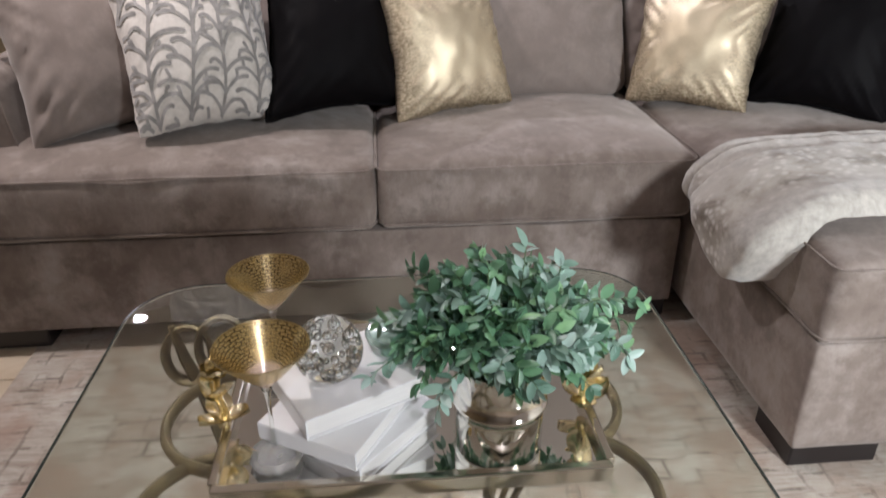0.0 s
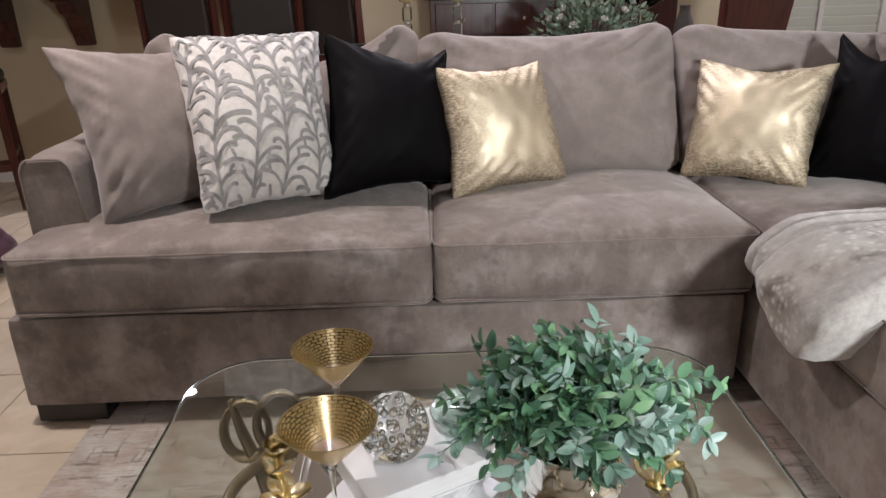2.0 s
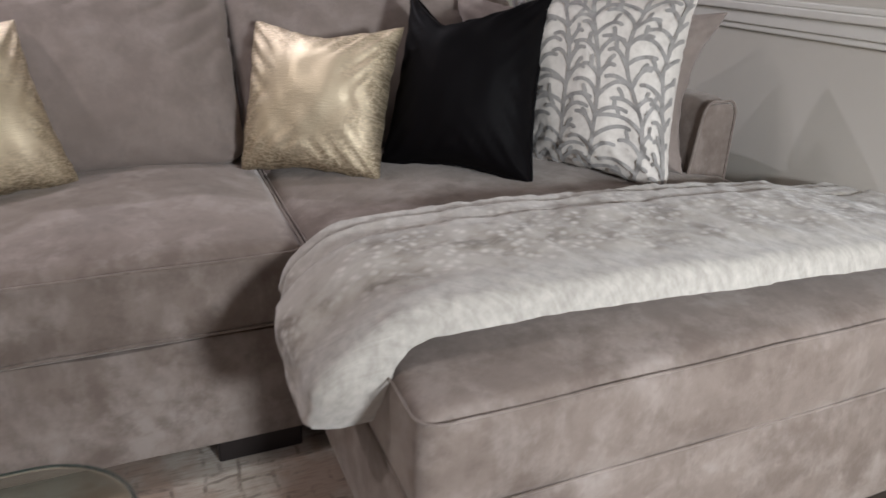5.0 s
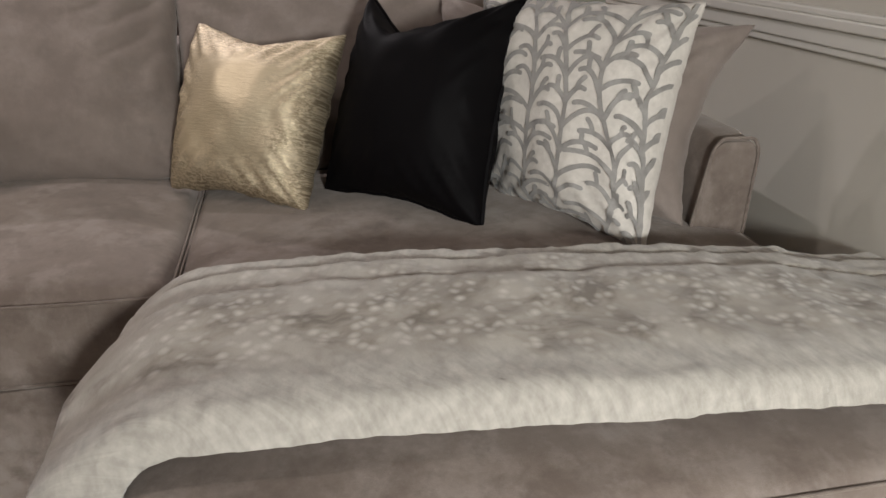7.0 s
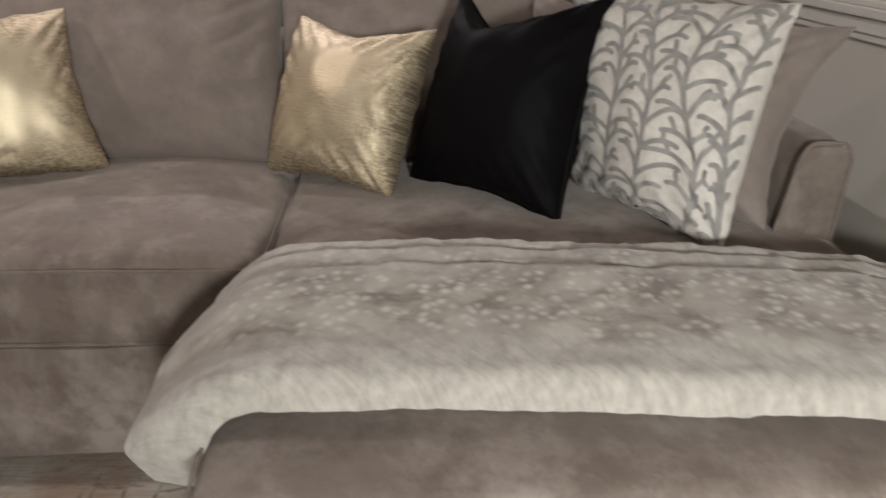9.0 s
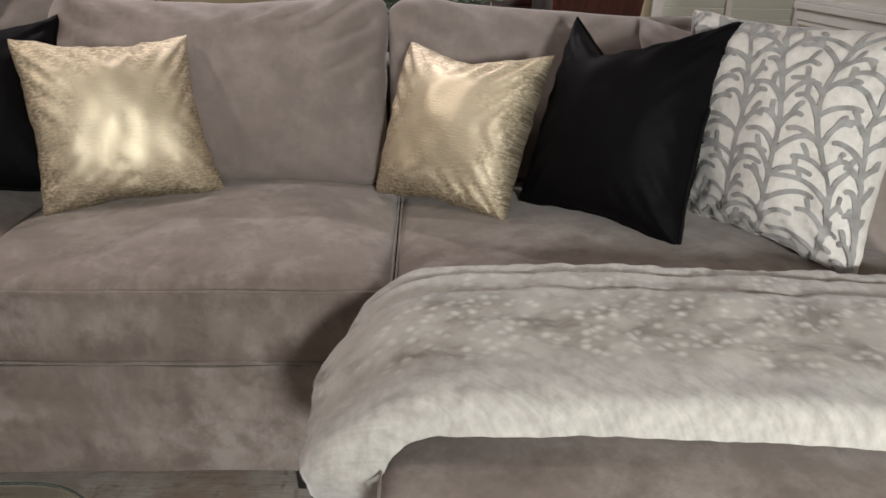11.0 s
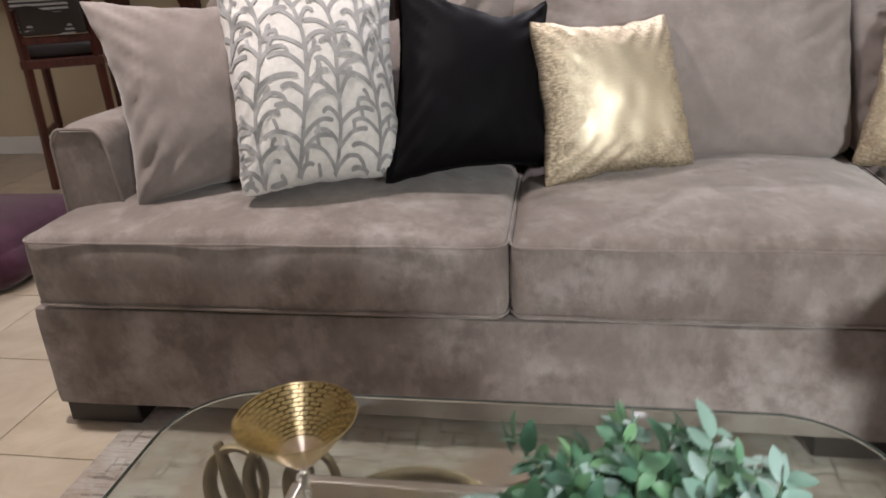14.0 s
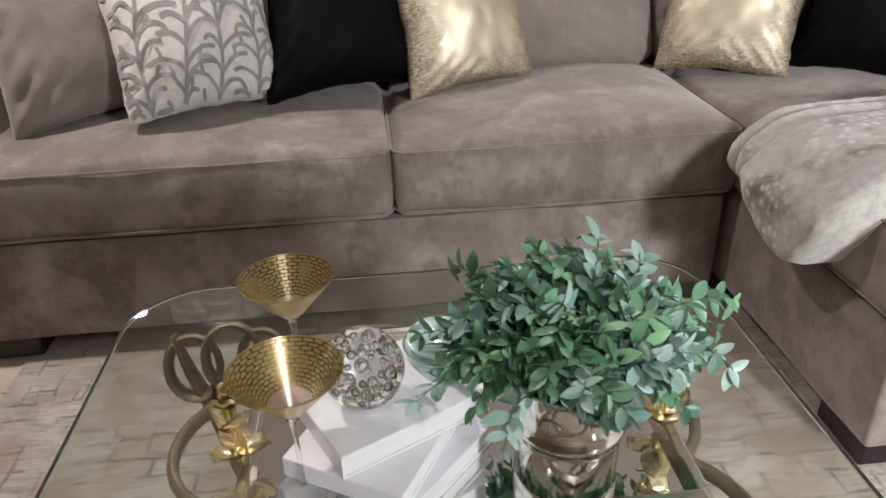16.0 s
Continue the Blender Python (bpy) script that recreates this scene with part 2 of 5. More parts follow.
def mixed(m, fac, a, b, mode="MIX"):
    t = m.node_tree
    x = t.nodes.new("ShaderNodeMix")
    x.data_type, x.blend_type = "RGBA", mode
    for value, socket in ((fac, x.inputs[0]), (a, x.inputs[6]), (b, x.inputs[7])):
        if isinstance(value, (int, float)):
            socket.default_value = value
        elif isinstance(value, tuple):
            socket.default_value = (*value, 1)
        else:
            t.links.new(value, socket)
    return x.outputs[2]


def maths(m, op, a, b=0.0):
    t = m.node_tree
    x = t.nodes.new("ShaderNodeMath")
    x.operation = op
    for value, socket in ((a, x.inputs[0]), (b, x.inputs[1])):
        if isinstance(value, (int, float)):
            socket.default_value = value
        else:
            t.links.new(value, socket)
    return x.outputs[0]


def wire(m, socket, name):
    m.node_tree.links.new(socket, m.node_tree.nodes["Principled BSDF"].inputs[name])


def bump(m, height, strength=0.3, distance=0.002):
    t = m.node_tree
    b = t.nodes.new("ShaderNodeBump")
    b.inputs["Strength"].default_value, b.inputs["Distance"].default_value = strength, distance
    t.links.new(height, b.inputs["Height"])
    wire(m, b.outputs["Normal"], "Normal")


def velvet(name, low, mid, high, sheen=0.35, contrast=0.6):
    """Brushed plush: the pile lies in patches, so that lighter and darker areas meet in soft edges."""
    m = material(name, mid, 0.78, Sheen_Weight=sheen, Sheen_Roughness=0.45, Specular_IOR_Level=0.2)
    m.node_tree.nodes["Principled BSDF"].inputs["Sheen Tint"].default_value = (0.92, 0.86, 0.81, 1)
    v = coords(m)
    big = noise_tex(m, v, 3.0, 4.0, 0.6, 0.3)
    small = noise_tex(m, v, 13.0, 6.0, 0.68, 0.3)
    fac = maths(m, "ADD", maths(m, "MULTIPLY", big, 0.6), maths(m, "MULTIPLY", small, 0.4))
    patch = ramp(m, noise_tex(m, v, 7.0, 7.0, 0.68, 0.0), ((0.50, (0, 0, 0)), (0.62, (1, 1, 1))))
    brushed = ramp(m, noise_tex(m, coords(m, "Object", (11, 11, 6)), 1.0, 6.0, 0.66, 0.1), ((0.51, (0, 0, 0)), (0.63, (1, 1, 1))))
    streak = ramp(m, noise_tex(m, coords(m, "Object", (46, 46, 17)), 1.0, 3.0, 0.6, 0.4), ((0.50, (0, 0, 0)), (0.68, (1, 1, 1))))
    shade = ramp(m, fac, ((0.37, tuple(0.5 * (a + b) for a, b in zip(low, mid))), (0.5, mid), (0.63, high)))
    shade = mixed(m, maths(m, "MULTIPLY", brushed, contrast * 0.72), shade, high)
    shade = mixed(m, maths(m, "MULTIPLY", patch, contrast), shade, low)
    wire(m, mixed(m, maths(m, "MULTIPLY", streak, contrast * 0.28), shade, low), "Base Color")
    fine = noise_tex(m, v, 420.0, 2.0)
    bump(m, maths(m, "ADD", maths(m, "MULTIPLY", fac, 0.6), maths(m, "MULTIPLY", fine, 0.5)), 0.35, 0.003)
    return m


TAUPE = velvet("taupe_velvet", (0.116, 0.089, 0.074), (0.203, 0.166, 0.143), (0.302, 0.262, 0.236))
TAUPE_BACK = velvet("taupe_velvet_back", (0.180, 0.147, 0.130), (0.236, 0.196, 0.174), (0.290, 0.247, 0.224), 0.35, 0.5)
BLACK_WOOD = material("espresso_foot", (0.012, 0.009, 0.009), 0.4)

BLACK_CLOTH = material("black_satin_cloth", (0.0034, 0.0029, 0.0034), 0.62, Specular_IOR_Level=0.07)
_v = coords(BLACK_CLOTH)
bump(BLACK_CLOTH, noise_tex(BLACK_CLOTH, _v, 14.0, 2.0), 0.12, 0.004)

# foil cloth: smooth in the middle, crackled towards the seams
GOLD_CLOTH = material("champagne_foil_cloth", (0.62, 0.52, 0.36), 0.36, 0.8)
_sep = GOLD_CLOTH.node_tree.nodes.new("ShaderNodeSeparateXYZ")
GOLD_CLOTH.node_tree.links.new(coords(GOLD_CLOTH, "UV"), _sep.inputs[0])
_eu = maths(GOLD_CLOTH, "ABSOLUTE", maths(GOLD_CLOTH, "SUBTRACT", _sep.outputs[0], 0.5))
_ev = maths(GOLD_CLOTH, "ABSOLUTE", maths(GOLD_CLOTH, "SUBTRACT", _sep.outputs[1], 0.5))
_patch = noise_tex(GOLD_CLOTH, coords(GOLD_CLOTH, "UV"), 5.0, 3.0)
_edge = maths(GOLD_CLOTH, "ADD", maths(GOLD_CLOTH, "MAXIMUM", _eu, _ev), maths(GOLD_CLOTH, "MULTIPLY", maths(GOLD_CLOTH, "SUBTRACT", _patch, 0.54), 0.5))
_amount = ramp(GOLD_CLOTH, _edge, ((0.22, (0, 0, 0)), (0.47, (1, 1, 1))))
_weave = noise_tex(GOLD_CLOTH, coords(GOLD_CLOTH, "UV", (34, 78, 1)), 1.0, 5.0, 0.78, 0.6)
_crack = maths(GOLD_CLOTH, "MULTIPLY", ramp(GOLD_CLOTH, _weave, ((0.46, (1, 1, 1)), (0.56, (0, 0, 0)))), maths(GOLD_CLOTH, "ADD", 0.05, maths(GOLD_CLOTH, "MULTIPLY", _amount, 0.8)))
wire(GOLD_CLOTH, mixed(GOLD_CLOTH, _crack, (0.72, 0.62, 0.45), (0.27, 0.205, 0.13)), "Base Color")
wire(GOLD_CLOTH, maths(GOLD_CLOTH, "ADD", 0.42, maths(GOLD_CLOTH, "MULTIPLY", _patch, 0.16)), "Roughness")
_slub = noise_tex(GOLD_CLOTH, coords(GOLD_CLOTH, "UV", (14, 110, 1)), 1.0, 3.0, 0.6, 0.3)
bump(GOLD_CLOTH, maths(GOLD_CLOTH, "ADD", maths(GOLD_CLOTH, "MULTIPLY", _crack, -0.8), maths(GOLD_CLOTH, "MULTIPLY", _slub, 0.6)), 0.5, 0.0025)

CREAM_CLOTH = material("cream_linen", (0.62, 0.58, 0.53), 0.8, Sheen_Weight=0.15)
_v = coords(CREAM_CLOTH)
bump(CREAM_CLOTH, noise_tex(CREAM_CLOTH, _v, 300.0, 2.0), 0.3, 0.0015)
wire(CREAM_CLOTH, ramp(CREAM_CLOTH, noise_tex(CREAM_CLOTH, _v, 60.0), ((0.3, (0.56, 0.525, 0.48)), (0.7, (0.68, 0.64, 0.59)))), "Base Color")
GREY_PRINT = material("grey_velvet_print", (0.27, 0.255, 0.24), 0.7, Sheen_Weight=0.3)
_v = coords(GREY_PRINT)
wire(GREY_PRINT, ramp(GREY_PRINT, noise_tex(GREY_PRINT, _v, 40.0), ((0.3, (0.22, 0.21, 0.20)), (0.7, (0.33, 0.315, 0.30)))), "Base Color")

# long-pile fur: plain cream borders, a fawn middle with pale dots; UV runs along and across each fold
FUR = material("cream_faux_fur", (0.50, 0.46, 0.40), 0.9, Sheen_Weight=0.35, Sheen_Roughness=0.5)
_v = coords(FUR)
_fs = FUR.node_tree.nodes.new("ShaderNodeSeparateXYZ")
FUR.node_tree.links.new(coords(FUR, "UV"), _fs.inputs[0])
_f2 = noise_tex(FUR, coords(FUR, "Object", (60, 38, 38)), 1.0, 3.0, 0.6)
_edge_wave = maths(FUR, "ADD", _fs.outputs[1], maths(FUR, "MULTIPLY", maths(FUR, "SUBTRACT", noise_tex(FUR, _v, 14.0, 3.0), 0.5), 0.30))
_middle = ramp(FUR, _edge_wave, ((0.20, (0, 0, 0)), (0.36, (1, 1, 1)), (0.80, (1, 1, 1)), (0.93, (0.35, 0.35, 0.35))))
_strand = noise_tex(FUR, coords(FUR, "UV", (120, 5, 1)), 1.0, 4.0, 0.65, 0.3)
_cream = ramp(FUR, maths(FUR, "ADD", maths(FUR, "MULTIPLY", _f2, 0.6), maths(FUR, "MULTIPLY", _strand, 0.4)), ((0.36, (0.315, 0.296, 0.264)), (0.64, (0.475, 0.450, 0.405))))
_fawn = ramp(FUR, noise_tex(FUR, _v, 6.0, 4.0, 0.6, 0.6), ((0.38, (0.145, 0.118, 0.088)), (0.47, (0.29, 0.260, 0.216)), (0.58, (0.39, 0.362, 0.316))))
_vor = FUR.node_tree.nodes.new("ShaderNodeTexVoronoi")
_vor.inputs["Scale"].default_value = 44.0
FUR.node_tree.links.new(_v, _vor.inputs["Vector"])
_spot = maths(FUR, "MULTIPLY", ramp(FUR, _vor.outputs["Distance"], ((0.06, (1, 1, 1)), (0.48, (0, 0, 0)))), ramp(FUR, noise_tex(FUR, _v, 5.0, 3.0), ((0.34, (0, 0, 0)), (0.46, (1, 1, 1)))))
_pelt = mixed(FUR, maths(FUR, "MULTIPLY", _spot, 0.75), _fawn, (0.64, 0.61, 0.56))
wire(FUR, mixed(FUR, _middle, _cream, _pelt), "Base Color")
bump(FUR, maths(FUR, "ADD", _f2, maths(FUR, "MULTIPLY", noise_tex(FUR, _v, 260.0, 3.0), 0.6)), 0.3, 0.004)

GLASS = material("clear_glass", (0.93, 0.97, 0.95), 0.02, Transmission_Weight=1.0, IOR=1.46)
TABLE_GLASS = material("table_glass", (0.82, 0.87, 0.80), 0.01, Transmission_Weight=1.0, IOR=1.5)
AIR = material("air_bubble", (1, 1, 1), 0.0, Transmission_Weight=1.0, IOR=0.69)
MIRROR = material("mirror", (0.86, 0.86, 0.84), 0.02, 1.0)
CRYSTAL = material("cut_crystal", (0.93, 0.94, 0.94), 0.03, Transmission_Weight=0.86, IOR=1.5)
CHROME = material("polished_nickel", (0.78, 0.76, 0.72), 0.07, 1.0)
_v = coords(CHROME)
bump(CHROME, noise_tex(CHROME, coords(CHROME, "Object", (14, 14, 160)), 1.0, 2.0), 0.12, 0.002)
TRAY_METAL = material("champagne_metal", (0.76, 0.72, 0.64), 0.16, 1.0)
GOLD = material("polished_gold", (0.95, 0.84, 0.55), 0.22, 1.0)
BRONZE = material("aged_bronze", (0.23, 0.17, 0.095), 0.5, 0.55)
_v = coords(BRONZE)
wire(BRONZE, ramp(BRONZE, noise_tex(BRONZE, _v, 25.0), ((0.35, (0.10, 0.075, 0.042)), (0.7, (0.21, 0.155, 0.085)))), "Base Color")
WHITE_GLOSS = material("white_lacquer", (0.80, 0.80, 0.80), 0.22)
_v = coords(WHITE_GLOSS)
wire(WHITE_GLOSS, ramp(WHITE_GLOSS, noise_tex(WHITE_GLOSS, _v, 12.0), ((0.3, (0.77, 0.775, 0.78)), (0.7, (0.83, 0.83, 0.825)))), "Base Color")
PAPER = material("white_pages", (0.78, 0.77, 0.74), 0.7)
_v = coords(PAPER, "Object", (1, 1, 900))
wire(PAPER, ramp(PAPER, noise_tex(PAPER, _v, 1.0, 1.0), ((0.3, (0.68, 0.67, 0.64)), (0.7, (0.80, 0.79, 0.765)))), "Base Color")

# gilded bowl: gold film on glass with a dark snakeskin print
GILT = material("gilded_glass", (0.95, 0.78, 0.40), 0.27, 0.30, Transmission_Weight=1.0, IOR=1.25)
_uv = coords(GILT, "UV", (1, 1, 1))
_br = GILT.node_tree.nodes.new("ShaderNodeTexBrick")
_br.inputs["Scale"].default_value = 1.0
_br.inputs["Brick Width"].default_value, _br.inputs["Row Height"].default_value = 0.040, 0.027
_br.inputs["Mortar Size"].default_value, _br.inputs["Mortar Smooth"].default_value = 0.0030, 0.2
_gw = GILT.node_tree.nodes.new("ShaderNodeTexNoise")
_gw.inputs["Scale"].default_value = 26.0
GILT.node_tree.links.new(_uv, _gw.inputs["Vector"])
_gadd = GILT.node_tree.nodes.new("ShaderNodeVectorMath")
_gadd.operation = "MULTIPLY_ADD"
_gadd.inputs[1].default_value = (0.016, 0.016, 0.0)
GILT.node_tree.links.new(_gw.outputs["Color"], _gadd.inputs[0])
GILT.node_tree.links.new(_uv, _gadd.inputs[2])
GILT.node_tree.links.new(_gadd.outputs[0], _br.inputs["Vector"])
_side = noise_tex(GILT, coords(GILT, "UV", (4, 2, 1)), 1.0, 2.0)
_dark = maths(GILT, "MULTIPLY", _br.outputs["Fac"], ramp(GILT, _side, ((0.34, (0, 0, 0)), (0.46, (1, 1, 1)))))
_gs = GILT.node_tree.nodes.new("ShaderNodeSeparateXYZ")
GILT.node_tree.links.new(_uv, _gs.inputs[0])
_dark = maths(GILT, "MULTIPLY", _dark, maths(GILT, "GREATER_THAN", _gs.outputs[1], 0.53))
_dark = maths(GILT, "MULTIPLY", _dark, maths(GILT, "LESS_THAN", _gs.outputs[1], 0.84))
_low = ramp(GILT, maths(GILT, "ABSOLUTE", maths(GILT, "SUBTRACT", _gs.outputs[1], 0.5)), ((0.31, (0, 0, 0)), (0.36, (1, 1, 1))))
wire(GILT, mixed(GILT, _dark, mixed(GILT, _low, (0.97, 0.80, 0.42), (1.0, 0.86, 0.72)), (0.06, 0.035, 0.012)), "Base Color")

WALL_PAINT = material("warm_grey_wall_paint", (0.55, 0.52, 0.475), 0.75)
_v = coords(WALL_PAINT)
bump(WALL_PAINT, noise_tex(WALL_PAINT, _v, 160.0, 3.0), 0.12, 0.002)
wire(WALL_PAINT, ramp(WALL_PAINT, noise_tex(WALL_PAINT, _v, 2.5), ((0.3, (0.61, 0.58, 0.52)), (0.7, (0.65, 0.62, 0.56)))), "Base Color")
CREAM_PAINT = material("cream_wall_paint", (0.56, 0.47, 0.32), 0.75)
_v = coords(CREAM_PAINT)
bump(CREAM_PAINT, noise_tex(CREAM_PAINT, _v, 120.0, 3.0), 0.15, 0.002)
wire(CREAM_PAINT, ramp(CREAM_PAINT, noise_tex(CREAM_PAINT, _v, 2.0), ((0.3, (0.53, 0.44, 0.295)), (0.7, (0.59, 0.50, 0.345)))), "Base Color")
WHITE_PAINT = material("white_satin_paint", (0.76, 0.74, 0.69), 0.4)
_v = coords(WHITE_PAINT)
wire(WHITE_PAINT, ramp(WHITE_PAINT, noise_tex(WHITE_PAINT, _v, 4.0), ((0.3, (0.73, 0.71, 0.66)), (0.7, (0.79, 0.77, 0.72)))), "Base Color")
CEILING_PAINT = material("white_ceiling_paint", (0.80, 0.79, 0.77), 0.9)
_v = coords(CEILING_PAINT)
bump(CEILING_PAINT, noise_tex(CEILING_PAINT, _v, 90.0, 3.0), 0.25, 0.003)

RED_WOOD = material("mahogany_stained_wood", (0.07, 0.018, 0.012), 0.32)
_g = noise_tex(RED_WOOD, coords(RED_WOOD, "Object", (30, 30, 2.2)), 1.0, 4.0, 0.6, 0.8)
wire(RED_WOOD, ramp(RED_WOOD, _g, ((0.3, (0.035, 0.009, 0.007)), (0.55, (0.075, 0.020, 0.013)), (0.8, (0.12, 0.036, 0.022)))), "Base Color")
DARK_LEATHER = material("dark_brown_leather", (0.020, 0.014, 0.012), 0.45)
_v = coords(DARK_LEATHER)
bump(DARK_LEATHER, noise_tex(DARK_LEATHER, _v, 140.0, 3.0), 0.3, 0.002)

TILE = material("honed_travertine_tile", (0.46, 0.39, 0.31), 0.38)
_v = coords(TILE)
_o = TILE.node_tree.nodes.new("ShaderNodeObjectInfo")
_t1 = noise_tex(TILE, _v, 6.0, 5.0, 0.6, 1.2)
_tc = ramp(TILE, _t1, ((0.3, (0.40, 0.315, 0.215)), (0.55, (0.50, 0.41, 0.295)), (0.75, (0.56, 0.475, 0.36))))
wire(TILE, mixed(TILE, maths(TILE, "MULTIPLY", _o.outputs["Random"], 0.35), _tc, (0.40, 0.34, 0.28)), "Base Color")
GROUT = material("sand_grout", (0.30, 0.26, 0.21), 0.9)
_v = coords(GROUT)
wire(GROUT, ramp(GROUT, noise_tex(GROUT, _v, 80.0), ((0.3, (0.37, 0.305, 0.22)), (0.7, (0.45, 0.375, 0.28)))), "Base Color")
LAMP_GLOW = material("lamp_glow", (1, 1, 1), 0.5)
LAMP_GLOW.node_tree.nodes["Principled BSDF"].inputs["Emission Color"].default_value = (1.0, 0.86, 0.68, 1)
LAMP_GLOW.node_tree.nodes["Principled BSDF"].inputs["Emission Strength"].default_value = 12.0

# woven rug: worn maze of broken lines over mottled greige
RUG = material("distressed_woven_rug", (0.36, 0.32, 0.27), 0.92)
_v = coords(RUG)
_vd = RUG.node_tree.nodes.new("ShaderNodeVectorMath")
_vd.operation = "ADD"
_nz = RUG.node_tree.nodes.new("ShaderNodeTexNoise")
_nz.inputs["Scale"].default_value, _nz.inputs["Detail"].default_value = 9.0, 4.0
_sc = RUG.node_tree.nodes.new("ShaderNodeVectorMath")
_sc.operation = "SCALE"
_sc.inputs["Scale"].default_value = 0.035
RUG.node_tree.links.new(_v, _nz.inputs["Vector"])
RUG.node_tree.links.new(_nz.outputs["Color"], _sc.inputs[0])
RUG.node_tree.links.new(_v, _vd.inputs[0])
RUG.node_tree.links.new(_sc.outputs[0], _vd.inputs[1])


def rug_lines(width, height, turn, offset, seed):
    g = RUG.node_tree.nodes.new("ShaderNodeMapping")
    g.inputs["Rotation"].default_value = (0, 0, radians(turn))
    g.inputs["Location"].default_value = (seed, seed * 0.7, 0)
    RUG.node_tree.links.new(_vd.outputs[0], g.inputs["Vector"])
    w = RUG.node_tree.nodes.new("ShaderNodeTexBrick")
    for key, value in (("Scale", 1.0), ("Brick Width", width), ("Row Height", height), ("Mortar Size", 0.0065), ("Mortar Smooth", 0.6)):
        w.inputs[key].default_value = value
    w.offset, w.offset_frequency, w.squash, w.squash_frequency = offset, 2, 0.55, 3
    RUG.node_tree.links.new(g.outputs["Vector"], w.inputs["Vector"])
    worn = ramp(RUG, noise_tex(RUG, g.outputs["Vector"], 6.0, 6.0, 0.75, 0.4), ((0.50, (0, 0, 0)), (0.62, (1, 1, 1))))
    return maths(RUG, "MULTIPLY", w.outputs["Fac"], worn)


_line = maths(RUG, "MAXIMUM", rug_lines(0.17, 0.06, 0, 0.37, 0.0), rug_lines(0.11, 0.075, 90, 0.6, 3.1))
_fleck = ramp(RUG, noise_tex(RUG, coords(RUG, "Object", (14, 150, 14)), 1.0, 4.0, 0.7), ((0.50, (0, 0, 0)), (0.64, (1, 1, 1))))
_ground = ramp(RUG, noise_tex(RUG, coords(RUG, "Object", (5, 11, 5)), 1.0, 6.0, 0.7, 0.6), ((0.30, (0.24, 0.195, 0.16)), (0.46, (0.36, 0.32, 0.27)), (0.66, (0.46, 0.425, 0.375))))
_ground2 = mixed(RUG, maths(RUG, "MULTIPLY", _fleck, 0.42), mixed(RUG, ramp(RUG, noise_tex(RUG, _v, 3.2, 5.0, 0.62), ((0.46, (0, 0, 0)), (0.60, (0.7, 0.7, 0.7)))), _ground, (0.27, 0.18, 0.135)), (0.18, 0.13, 0.10))
wire(RUG, mixed(RUG, maths(RUG, "MULTIPLY", _line, 0.62), _ground2, (0.07, 0.052, 0.04)), "Base Color")
bump(RUG, noise_tex(RUG, coords(RUG, "Object", (350, 350, 350)), 1.0, 2.0), 0.4, 0.003)

# ---- structure ----
WALL_X = 2.328
FZ = -0.025
floor = part("floor", box(-5.2, 4.6, -8.3, 4.5, -0.16, FZ - 0.004), GROUT, None, "sand-coloured grout bed of the tiled floor")
tagged(floor, category="floor", kind="structure")
ceiling = part("ceiling", box(-5.2, 4.6, -8.3, 4.5, 2.72, 2.82), CEILING_PAINT, None, "plain white painted ceiling")
tagged(ceiling, category="ceiling", kind="structure")


def wall(name, x0, x1, y0, y1, z0, z1, mat, label):
    ob = part(name, box(x0, x1, y0, y1, z0, z1), mat, None, label, smooth=False)
    return tagged(ob, label, "wall", "", "structure")


wall("wall_east", WALL_X, WALL_X + 0.12, -8.1, 1.3, FZ, 2.72, WALL_PAINT, "warm grey painted wall beside the chaise")
wall("wall_east_return", WALL_X + 0.12, 4.17, 1.18, 1.3, FZ, 2.72, WALL_PAINT, "warm grey painted return of the side wall")
wall("wall_dining", 4.05, 4.17, 1.3, 4.3, FZ, 2.72, WALL_PAINT, "pale grey painted side wall of the dining area")
wall("wall_south", -5.1, WALL_X, -8.2, -8.1, FZ, 2.72, WALL_PAINT, "plain warm grey wall facing the sofa")
wall("wall_west", -5.1, -4.98, -8.1, 4.3, FZ, 2.72, CREAM_PAINT, "plain cream painted wall")

# ---- sofa ----
SOFA_BACK = 1.0
sofa = thing("sofa", -0.17, 0.5, 0, "taupe plush velvet sofa with loose seat and back cushions", "sofa")
under(sofa, part("base", slab(-1.235, 0.915, 0.012, SOFA_BACK, 0.042, 0.334, 0.012, 0.0, 0.004, 44, 20, 6, 1.0), TAUPE))
under(sofa, part("seat_cushion", slab(-1.195, -0.004, -0.012, 0.84, 0.339, 0.538, 0.027, 0.036, 0.008, 44, 32, 8, 2.0), TAUPE))
under(sofa, part("seat_cushion", slab(0.004, 0.925, -0.012, 0.84, 0.339, 0.536, 0.027, 0.040, 0.010, 40, 32, 8, 5.0), TAUPE))
under(sofa, part("arm", arch_box(-1.195, -0.965, 0.19, SOFA_BACK, 0.05, 0.762, 0.05, 0.0, 0.085), TAUPE))
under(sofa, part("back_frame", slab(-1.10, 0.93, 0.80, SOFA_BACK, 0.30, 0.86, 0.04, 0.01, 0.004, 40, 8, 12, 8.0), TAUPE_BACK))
for x0, x1, y0, y1 in ((-1.215, -1.005, 0.016, 0.13), (0.70, 0.90, 0.02, 0.13), (-1.185, -1.05, 0.86, 0.96), (0.70, 0.90, 0.86, 0.96)):
    under(sofa, part("foot", box(x0, x1, y0, y1, FZ + 0.009, 0.050, 0.004, 1), BLACK_WOOD, None, "black block foot", smooth=False))


